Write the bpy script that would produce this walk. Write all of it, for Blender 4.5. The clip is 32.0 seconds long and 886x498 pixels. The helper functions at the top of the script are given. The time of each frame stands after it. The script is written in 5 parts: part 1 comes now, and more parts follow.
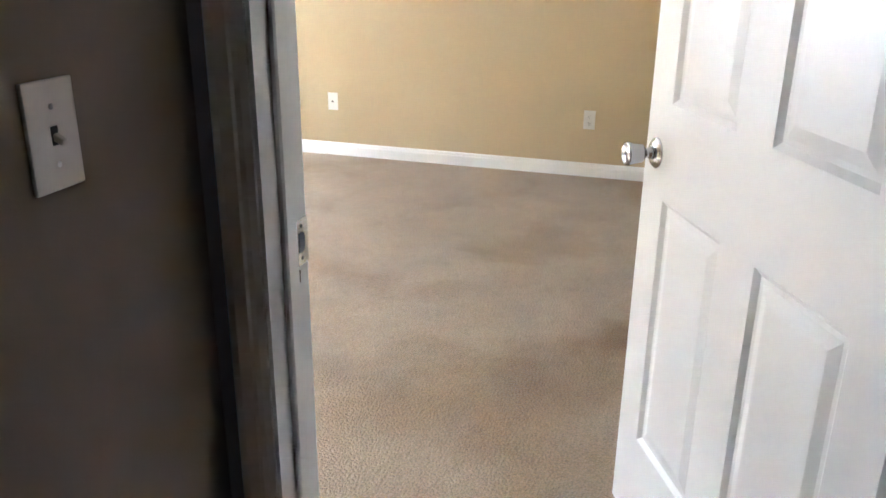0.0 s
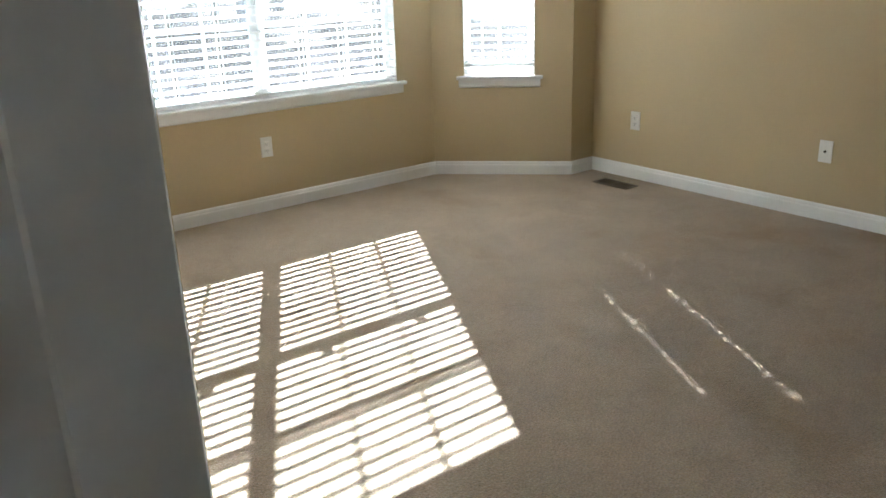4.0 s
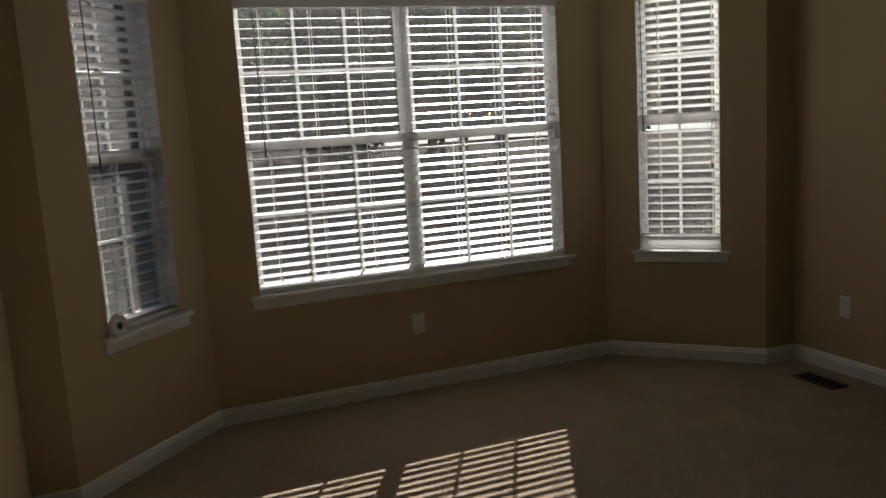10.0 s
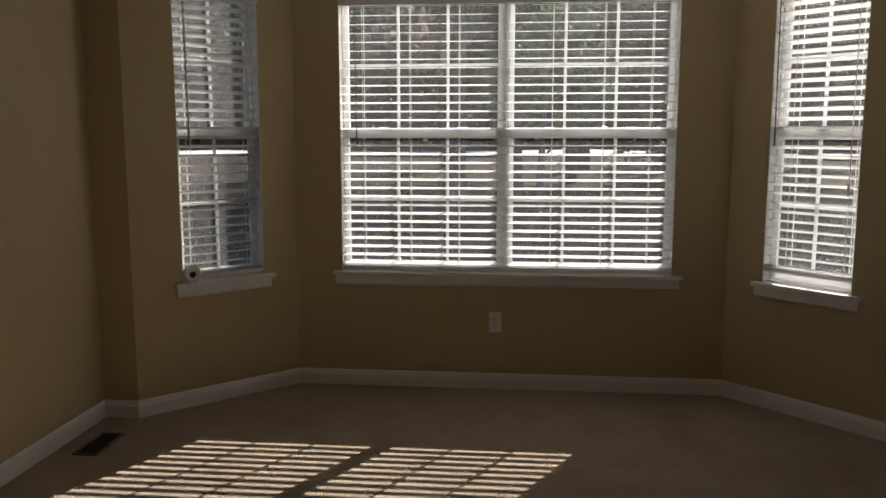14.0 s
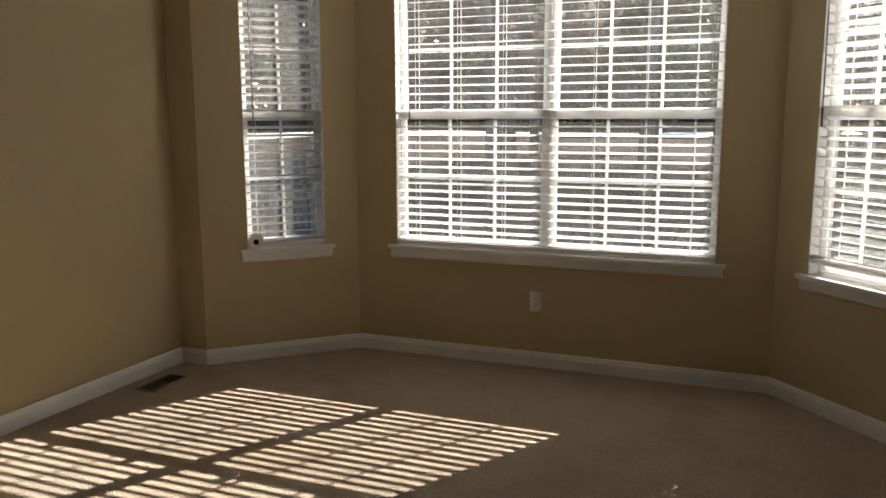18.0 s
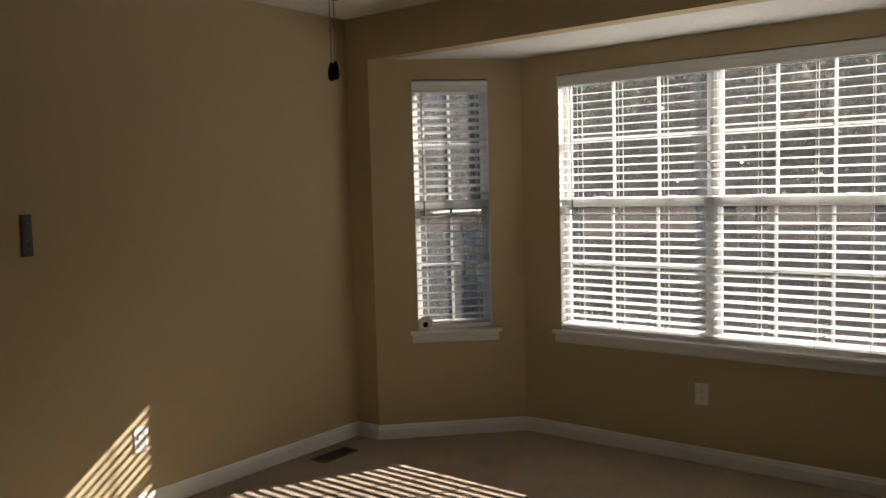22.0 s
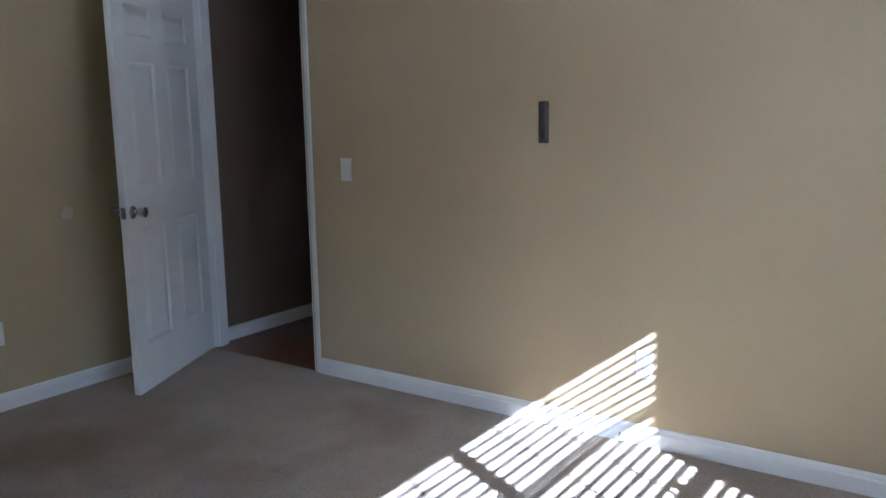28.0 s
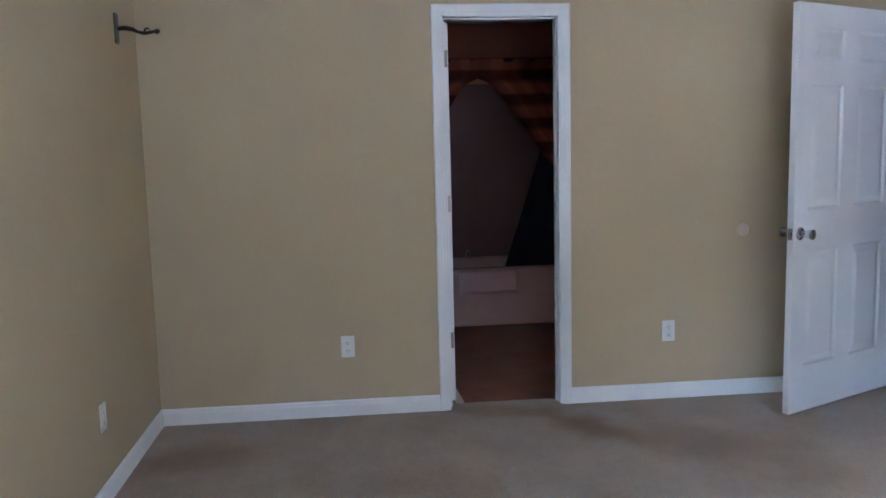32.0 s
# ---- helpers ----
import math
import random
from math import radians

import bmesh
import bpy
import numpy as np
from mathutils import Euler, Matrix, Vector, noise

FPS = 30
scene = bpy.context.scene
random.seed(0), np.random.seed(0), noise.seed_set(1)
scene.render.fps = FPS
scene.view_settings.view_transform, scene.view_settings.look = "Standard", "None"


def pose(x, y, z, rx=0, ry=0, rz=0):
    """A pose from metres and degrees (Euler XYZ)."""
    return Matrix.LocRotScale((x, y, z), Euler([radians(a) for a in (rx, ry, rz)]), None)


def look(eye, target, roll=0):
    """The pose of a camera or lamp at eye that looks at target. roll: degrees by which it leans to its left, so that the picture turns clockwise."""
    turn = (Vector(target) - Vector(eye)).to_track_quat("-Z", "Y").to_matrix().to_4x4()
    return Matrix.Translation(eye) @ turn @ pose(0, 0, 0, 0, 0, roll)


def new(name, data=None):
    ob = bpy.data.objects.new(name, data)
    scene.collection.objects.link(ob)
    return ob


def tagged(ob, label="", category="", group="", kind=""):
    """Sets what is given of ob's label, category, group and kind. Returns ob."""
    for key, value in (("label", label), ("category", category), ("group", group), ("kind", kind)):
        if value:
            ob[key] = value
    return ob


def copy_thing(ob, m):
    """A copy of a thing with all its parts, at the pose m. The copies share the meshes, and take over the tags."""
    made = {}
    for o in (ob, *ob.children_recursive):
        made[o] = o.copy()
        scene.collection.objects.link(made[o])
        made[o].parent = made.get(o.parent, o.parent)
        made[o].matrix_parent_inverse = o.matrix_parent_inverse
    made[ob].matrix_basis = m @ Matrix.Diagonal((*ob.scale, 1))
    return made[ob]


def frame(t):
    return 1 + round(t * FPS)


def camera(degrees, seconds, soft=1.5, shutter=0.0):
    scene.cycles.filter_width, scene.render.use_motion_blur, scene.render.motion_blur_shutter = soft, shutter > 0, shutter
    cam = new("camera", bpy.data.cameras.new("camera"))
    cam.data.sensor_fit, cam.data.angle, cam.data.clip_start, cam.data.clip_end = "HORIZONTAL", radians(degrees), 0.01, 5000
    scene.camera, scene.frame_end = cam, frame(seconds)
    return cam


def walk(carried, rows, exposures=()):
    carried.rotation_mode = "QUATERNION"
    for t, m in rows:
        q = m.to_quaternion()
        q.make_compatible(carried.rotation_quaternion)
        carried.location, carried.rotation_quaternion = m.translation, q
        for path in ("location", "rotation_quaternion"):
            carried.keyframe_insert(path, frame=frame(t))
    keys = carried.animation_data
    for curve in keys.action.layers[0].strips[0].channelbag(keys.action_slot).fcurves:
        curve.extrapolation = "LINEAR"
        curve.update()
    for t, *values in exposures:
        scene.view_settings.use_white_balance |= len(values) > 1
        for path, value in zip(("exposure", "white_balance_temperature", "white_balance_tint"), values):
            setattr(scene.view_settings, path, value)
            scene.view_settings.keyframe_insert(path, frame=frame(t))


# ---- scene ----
# ---------------------------------------------------------------- camera
cam = camera(56.7, 32.0, soft=1.6)
PATH = [
    (0, (-1.093, 0.335, 1.348), (0.702, 0.876, 0.654), 0.7),
    (0.5, (-0.981, 0.342, 1.345), (0.754, 1.048, 0.647), 1.3),
    (1, (-0.911, 0.296, 1.354), (0.75, 1.173, 0.668), 0.7),
    (1.5, (-0.771, 0.323, 1.36), (0.951, 1.104, 0.708), 1.3),
    (2, (-0.6, 0.41, 1.345), (1.088, 1.213, 0.632), 0.2),
    (2.5, (-0.441, 0.419, 1.33), (1.159, 1.334, 0.554), -1),
    (3, (-0.287, 0.42, 1.318), (1.128, 1.564, 0.494), -1),
    (3.5, (-0.196, 0.496, 1.318), (1.073, 1.847, 0.577), -2.8),
    (4, (-0.134, 0.568, 1.338), (1.0135, 2.064, 0.68), -1.9),
    (4.5, (-0.087, 0.596, 1.317), (0.8695, 2.233, 0.689), -0.6),
    (6.5, (0.012, 0.574, 1.397), (0.86, 2.363, 1.115), -0.7),
    (7, (0.031, 0.57, 1.461), (0.917, 2.357, 1.314), -0.3),
    (7.5, (0.033, 0.569, 1.487), (0.955, 2.343, 1.45), -0.5),
    (8, (0.063, 0.581, 1.517), (1.011, 2.34, 1.594), -0.3),
    (8.5, (0.091, 0.566, 1.516), (1.06, 2.314, 1.571), -1.4),
    (9, (0.11, 0.547, 1.469), (0.942, 2.352, 1.247), -2.5),
    (9.5, (0.257, 0.639, 1.398), (1.033, 2.451, 1.059), -3.3),
    (10, (0.44, 0.715, 1.47), (1.165, 2.552, 1.158), -3.5),
    (10.5, (0.772, 0.704, 1.516), (1.291, 2.609, 1.195), -2.6),
    (11, (0.932, 0.747, 1.454), (1.578, 2.625, 1.214), -2.6),
    (11.5, (1.234, 0.732, 1.431), (1.983, 2.581, 1.277), -2.9),
    (12, (1.647, 0.634, 1.409), (1.932, 2.608, 1.263), -0.4),
    (12.5, (1.714, 0.6, 1.404), (1.918, 2.581, 1.214), -0.6),
    (13, (1.807, 0.545, 1.405), (1.725, 2.533, 1.208), 0.7),
    (13.5, (1.946, 0.553, 1.448), (1.79, 2.53, 1.182), 4.2),
    (14, (2.053, 0.471, 1.382), (1.858, 2.442, 1.107), 0),
    (14.5, (1.937, 0.416, 1.428), (1.82, 2.384, 1.09), 0.8),
    (15, (1.923, 0.344, 1.424), (1.602, 2.291, 1.099), 0.8),
    (15.5, (2.044, 0.381, 1.399), (1.55, 2.278, 0.999), 1),
    (17.5, (2.855, 0.537, 1.421), (2.13, 2.379, 1.136), -0.1),
    (18, (3.103, 0.564, 1.384), (2.357, 2.392, 1.064), -0.2),
    (18.5, (3.367, 0.523, 1.337), (2.737, 2.407, 1.105), 0.2),
    (19, (3.469, 0.471, 1.407), (2.952, 2.39, 1.179), -0.5),
    (19.5, (3.429, 0.416, 1.489), (2.94, 2.338, 1.229), -1.1),
    (20, (3.442, 0.441, 1.533), (2.661, 2.273, 1.348), -1.2),
    (20.5, (3.411, 0.429, 1.553), (2.469, 2.194, 1.532), -0.4),
    (21, (3.414, 0.432, 1.571), (2.377, 2.139, 1.678), 0.2),
    (21.5, (3.453, 0.458, 1.566), (2.302, 2.093, 1.633), -0.2),
    (22, (3.474, 0.653, 1.497), (2.246, 2.225, 1.348), -1.5),
    (22.5, (3.468, 0.96, 1.493), (2.21, 2.498, 1.266), -2),
    (23, (3.507, 1.326, 1.487), (2.163, 2.779, 1.2), -0.7),
    (23.5, (3.434, 1.597, 1.469), (1.964, 2.917, 1.161), -0.8),
    (24, (3.393, 1.91, 1.484), (1.782, 3.052, 1.167), -2.7),
    (24.5, (3.385, 2.159, 1.471), (1.659, 3.112, 1.133), -0.8),
    (25, (3.351, 2.364, 1.438), (1.581, 3.23, 1.096), -0.5),
    (25.5, (3.342, 2.642, 1.414), (1.474, 3.29, 1.115), -2.2),
    (26, (3.379, 3.192, 1.47), (1.413, 3.222, 1.102), -1.7),
    (26.5, (3.332, 3.387, 1.461), (1.398, 3.012, 1.113), -3),
    (28.5, (3.059, 4.044, 1.379), (1.59, 2.724, 1.066), -0.8),
    (29, (2.945, 4.074, 1.382), (1.669, 2.558, 1.11), -1.75),
    (29.5, (2.857, 4.138, 1.365), (1.835, 2.441, 1.091), -2.55),
    (30, (2.852, 4.174, 1.385), (2.063, 2.357, 1.105), -1.3),
    (30.5, (2.843, 4.19, 1.387), (2.189, 2.322, 1.101), -1.15),
    (31, (2.85, 4.21, 1.395), (2.336, 2.298, 1.117), -1.35),
    (31.5, (2.862, 4.228, 1.403), (2.484, 2.282, 1.139), -1),
    (32, (2.87, 4.259, 1.405), (2.675, 2.284, 1.158), -1.4),
]
EXPOSURES = [(0, 6.40, 5250, 10), (1, 6.40, 4850, 10), (2, 5.98, 4680, 10), (3, 5.55, 4550, 8), (3.5, 5.29, 5000, 6), (4, 4.57, 5420, 2), (4.5, 3.99, 5720, 6), (6.5, 2.21, 6770, 11), (7.5, 1.55, 6670, 11), (8.2, 1.14, 6620, 11), (9, 1.20, 6600, 11), (10, 1.46, 6560, 11), (11, 1.52, 6600, 11), (13, 1.56, 6570, 11), (15, 2.21, 6720, 11), (18, 2.54, 6770, 11), (19, 2.41, 6820, 11), (21, 1.91, 6850, 11), (22.5, 2.51, 6770, 11), (23, 2.72, 6960, 12), (24, 2.92, 7050, 12), (25, 3.21, 6780, 12), (26, 3.41, 6150, 13), (26.5, 3.54, 5430, 10), (28.5, 4.10, 4490, 10), (29, 4.26, 4440, 13), (30, 4.70, 4560, 13), (31, 4.90, 4600, 13), (32, 5.00, 4440, 12)]
walk(cam, [(t, look(eye, target, roll)) for t, eye, target, roll in PATH], EXPOSURES)

# ---------------------------------------------------------------- world and sun
SUN_ELEV = radians(33.35)
SUN_X, SUN_Y = 0.4629, 0.8864
world = bpy.data.worlds.new("sky")
scene.world = world
world.use_nodes = True
wn, wl = world.node_tree.nodes, world.node_tree.links
sky = wn.new("ShaderNodeTexSky")
sky.sky_type = "NISHITA"
sky.sun_disc = False
sky.sun_elevation = SUN_ELEV
sky.sun_rotation = math.atan2(SUN_X, SUN_Y)
bg = wn["Background"]
bg.inputs["Strength"].default_value = 0.14
wl.new(sky.outputs[0], bg.inputs["Color"])
sun = new("sun", bpy.data.lights.new("sun", "SUN"))
sun.data.energy = 4.9
sun.data.angle = radians(0.43)
sun.data.color = (1.0, 0.955, 0.90)
sun_to = Vector((SUN_X * math.cos(SUN_ELEV), SUN_Y * math.cos(SUN_ELEV), math.sin(SUN_ELEV)))
sun.matrix_world = look(sun_to * 30, (0, 0, 0))


# ---------------------------------------------------------------- materials
def mat(name, color, rough=0.6, metal=0.0, var=0.08, scale=6.0, fine=0.0, fine_scale=300.0, bump=0.0, bump_scale=200.0,
        bump_dist=0.002, spec=0.5, stretch=(1, 1, 1), rand=0.0, coat=0.0, trans=0.0):
    """A procedural surface: base colour, broad and fine variation, relief."""
    m = bpy.data.materials.new(name)
    m.use_nodes = True
    n, l = m.node_tree.nodes, m.node_tree.links
    b = n["Principled BSDF"]
    b.inputs["Roughness"].default_value = rough
    b.inputs["Metallic"].default_value = metal
    b.inputs["Specular IOR Level"].default_value = spec
    b.inputs["Coat Weight"].default_value = coat
    tc = n.new("ShaderNodeTexCoord")
    mp = n.new("ShaderNodeMapping")
    mp.inputs["Scale"].default_value = stretch
    l.new(tc.outputs["Object"], mp.inputs["Vector"])
    no = n.new("ShaderNodeTexNoise")
    no.inputs["Scale"].default_value = scale
    no.inputs["Detail"].default_value = 5.0
    l.new(mp.outputs[0], no.inputs["Vector"])
    ramp = n.new("ShaderNodeValToRGB")
    c = Vector(color)
    ramp.color_ramp.elements[0].position, ramp.color_ramp.elements[1].position = 0.3, 0.7
    ramp.color_ramp.elements[0].color = (*(c * (1 - var)), 1)
    ramp.color_ramp.elements[1].color = (*[min(1, v * (1 + var)) for v in c], 1)
    l.new(no.outputs["Fac"], ramp.inputs["Fac"])
    col = ramp.outputs["Color"]
    if fine:
        n2 = n.new("ShaderNodeTexNoise")
        n2.inputs["Scale"].default_value = fine_scale
        n2.inputs["Detail"].default_value = 3.0
        l.new(mp.outputs[0], n2.inputs["Vector"])
        r2 = n.new("ShaderNodeMapRange")
        r2.inputs["From Min"].default_value, r2.inputs["From Max"].default_value = 0.3, 0.7
        r2.inputs["To Min"].default_value, r2.inputs["To Max"].default_value = 1 - fine, 1 + fine
        l.new(n2.outputs["Fac"], r2.inputs["Value"])
        mul = n.new("ShaderNodeVectorMath")
        mul.operation = "SCALE"
        l.new(col, mul.inputs[0])
        l.new(r2.outputs[0], mul.inputs["Scale"])
        col = mul.outputs[0]
    if rand:
        oi = n.new("ShaderNodeObjectInfo")
        r3 = n.new("ShaderNodeMapRange")
        r3.inputs["To Min"].default_value, r3.inputs["To Max"].default_value = 1 - rand, 1 + rand
        l.new(oi.outputs["Random"], r3.inputs["Value"])
        mul = n.new("ShaderNodeVectorMath")
        mul.operation = "SCALE"
        l.new(col, mul.inputs[0])
        l.new(r3.outputs[0], mul.inputs["Scale"])
        col = mul.outputs[0]
    l.new(col, b.inputs["Base Color"])
    if bump:
        n3 = n.new("ShaderNodeTexNoise")
        n3.inputs["Scale"].default_value = bump_scale
        n3.inputs["Detail"].default_value = 4.0
        l.new(mp.outputs[0], n3.inputs["Vector"])
        bp = n.new("ShaderNodeBump")
        bp.inputs["Strength"].default_value = bump
        bp.inputs["Distance"].default_value = bump_dist
        l.new(n3.outputs["Fac"], bp.inputs["Height"])
        l.new(bp.outputs[0], b.inputs["Normal"])
    if trans:
        add = n.new("ShaderNodeMixShader")
        add.inputs["Fac"].default_value = trans
        tr = n.new("ShaderNodeBsdfTranslucent")
        l.new(col, tr.inputs["Color"])
        l.new(b.outputs[0], add.inputs[1])
        l.new(tr.outputs[0], add.inputs[2])
        l.new(add.outputs[0], n["Material Output"].inputs["Surface"])
    return m


STAINS = ((1.78, 0.40, 125, 0.44, 0.17, 0.50), (1.25, 0.72, 150, 0.66, 0.34, 0.32), (1.00, 1.15, 140, 0.38, 0.20, 0.22),
          (2.15, 0.05, 165, 0.44, 0.16, 0.36), (3.72, 0.52, 20, 0.48, 0.24, 0.40), (0.34, 1.62, 60, 0.45, 0.15, 0.22), (0.80, 0.62, 20, 0.34, 0.24, 0.18))


def carpet_mat():
    """Beige cut pile: tufts, brushed lighter and darker swathes, a few traffic stains."""
    m = mat("carpet_pile", (0.412, 0.318, 0.219), rough=0.98, var=0.06, scale=2.2, fine=0.30, fine_scale=160, bump=1.0,
            bump_scale=120, bump_dist=0.013, spec=0.08)
    n, l = m.node_tree.nodes, m.node_tree.links
    b = n["Principled BSDF"]
    b.inputs["Sheen Weight"].default_value = 0.25
    b.inputs["Sheen Roughness"].default_value = 0.6
    tc = next(x for x in n if x.type == "TEX_COORD")
    src = b.inputs["Base Color"].links[0].from_socket
    for k, (sc, st, lo, hi, amount) in enumerate(((5.0, (1, 1, 1), 0.40, 0.66, 0.10), (1.6, (1, 1, 1), 0.53, 0.70, 0.22), (60.0, (1, 1, 1), 0.42, 0.68, 0.13), (24.0, (1, 1, 1), 0.44, 0.66, 0.08))):
        mp = n.new("ShaderNodeMapping")
        mp.inputs["Scale"].default_value = st
        mp.inputs["Location"].default_value = (3.1 * k, 1.7 * k, 0)
        mp.inputs["Rotation"].default_value = (0, 0, 0.7)
        l.new(tc.outputs["Object"], mp.inputs["Vector"])
        no = n.new("ShaderNodeTexNoise")
        no.inputs["Scale"].default_value = sc
        no.inputs["Detail"].default_value = 6.0
        no.inputs["Distortion"].default_value = (0.45, 0.6, 0.2, 0.5)[k]
        l.new(mp.outputs[0], no.inputs["Vector"])
        r = n.new("ShaderNodeMapRange")
        r.inputs["From Min"].default_value, r.inputs["From Max"].default_value = lo, hi
        r.inputs["To Min"].default_value, r.inputs["To Max"].default_value = 1.0, 1.0 - amount
        l.new(no.outputs["Fac"], r.inputs["Value"])
        mul = n.new("ShaderNodeVectorMath")
        mul.operation = "SCALE"
        if k == 1:
            # stains take the blue down more than the red
            cmb, mul = n.new("ShaderNodeCombineXYZ"), n.new("ShaderNodeVectorMath")
            mul.operation = "MULTIPLY"
            for ax, pw in (("X", 0.7), ("Y", 1.0), ("Z", 1.5)):
                p = n.new("ShaderNodeMath")
                p.operation = "POWER"
                p.inputs[1].default_value = pw
                l.new(r.outputs[0], p.inputs[0])
                l.new(p.outputs[0], cmb.inputs[ax])
            l.new(cmb.outputs[0], mul.inputs[1])
        else:
            l.new(r.outputs[0], mul.inputs["Scale"])
        l.new(src, mul.inputs[0])
        src = mul.outputs[0]
    # trodden and spilt patches: centre, turn, half length, half width, depth
    for x, y, turn, ra, rb, amount in STAINS:
        mp, no, ad, sb = n.new("ShaderNodeMapping"), n.new("ShaderNodeTexNoise"), n.new("ShaderNodeVectorMath"), n.new("ShaderNodeVectorMath")
        no.inputs["Scale"].default_value = 3.2
        no.inputs["Detail"].default_value = 4.0
        l.new(tc.outputs["Object"], no.inputs["Vector"])
        sb.operation = "MULTIPLY_ADD"
        sb.inputs[1].default_value = (0.42, 0.42, 0)
        sb.inputs[2].default_value = (-0.21, -0.21, 0)
        l.new(no.outputs["Color"], sb.inputs[0])
        l.new(tc.outputs["Object"], ad.inputs[0])
        l.new(sb.outputs[0], ad.inputs[1])
        mp.vector_type = "TEXTURE"
        mp.inputs["Location"].default_value = (x, y, 0)
        mp.inputs["Rotation"].default_value = (0, 0, radians(turn))
        mp.inputs["Scale"].default_value = (ra, rb, 1)
        l.new(ad.outputs[0], mp.inputs["Vector"])
        le, r, cmb, mul = n.new("ShaderNodeVectorMath"), n.new("ShaderNodeMapRange"), n.new("ShaderNodeCombineXYZ"), n.new("ShaderNodeVectorMath")
        le.operation, mul.operation = "LENGTH", "MULTIPLY"
        r.interpolation_type = "SMOOTHSTEP"
        r.inputs["From Min"].default_value, r.inputs["From Max"].default_value = 0.15, 1.15
        r.inputs["To Min"].default_value, r.inputs["To Max"].default_value = 1.0 - amount, 1.0
        l.new(mp.outputs[0], le.inputs[0])
        l.new(le.outputs["Value"], r.inputs["Value"])
        for ax, pw in (("X", 0.65), ("Y", 1.0), ("Z", 1.55)):
            p = n.new("ShaderNodeMath")
            p.operation = "POWER"
            p.inputs[1].default_value = pw
            l.new(r.outputs[0], p.inputs[0])
            l.new(p.outputs[0], cmb.inputs[ax])
        l.new(src, mul.inputs[0])
        l.new(cmb.outputs[0], mul.inputs[1])
        src = mul.outputs[0]
    l.new(src, b.inputs["Base Color"])
    return m


def glass_mat(name, lo, hi):
    """Clear pane: mostly straight through, with a faint gloss and an added film of haze."""
    m = bpy.data.materials.new(name)
    m.use_nodes = True
    n, l = m.node_tree.nodes, m.node_tree.links
    n.remove(n["Principled BSDF"])
    tr, gl, mx, lw = n.new("ShaderNodeBsdfTransparent"), n.new("ShaderNodeBsdfGlossy"), n.new("ShaderNodeMixShader"), n.new("ShaderNodeFresnel")
    tr.inputs["Color"].default_value = (0.9, 0.92, 0.92, 1)
    gl.inputs["Roughness"].default_value = 0.02
    lw.inputs["IOR"].default_value = 1.45
    l.new(lw.outputs[0], mx.inputs["Fac"])
    l.new(tr.outputs[0], mx.inputs[1])
    l.new(gl.outputs[0], mx.inputs[2])
    # a thin translucent film, patchy, added as haze to lift the dark view
    haze, dmx, dn, dr = n.new("ShaderNodeBsdfTranslucent"), n.new("ShaderNodeMixShader"), n.new("ShaderNodeTexNoise"), n.new("ShaderNodeMapRange")
    haze.inputs["Color"].default_value = (0.78, 0.75, 0.71, 1)
    dn.inputs["Scale"].default_value = 5.0
    dn.inputs["Detail"].default_value = 6.0
    dr.inputs["From Min"].default_value, dr.inputs["From Max"].default_value = 0.3, 0.7
    dr.inputs["To Min"].default_value, dr.inputs["To Max"].default_value = lo, hi
    l.new(dn.outputs["Fac"], dr.inputs["Value"])
    l.new(dr.outputs[0], dmx.inputs["Fac"])
    l.new(mx.outputs[0], dmx.inputs[1])
    l.new(haze.outputs[0], dmx.inputs[2])
    l.new(dmx.outputs[0], n["Material Output"].inputs["Surface"])
    return m


def screen_mat():
    """Fine grey mesh, seen as a half-clear veil."""
    m = mat("insect_screen_mesh", (0.03, 0.03, 0.032), rough=0.7, var=0.05, scale=4)
    n, l = m.node_tree.nodes, m.node_tree.links
    tr, mx = n.new("ShaderNodeBsdfTransparent"), n.new("ShaderNodeMixShader")
    mx.inputs["Fac"].default_value = 0.12
    l.new(tr.outputs[0], mx.inputs[1])
    l.new(n["Principled BSDF"].outputs[0], mx.inputs[2])
    l.new(mx.outputs[0], n["Material Output"].inputs["Surface"])
    return m


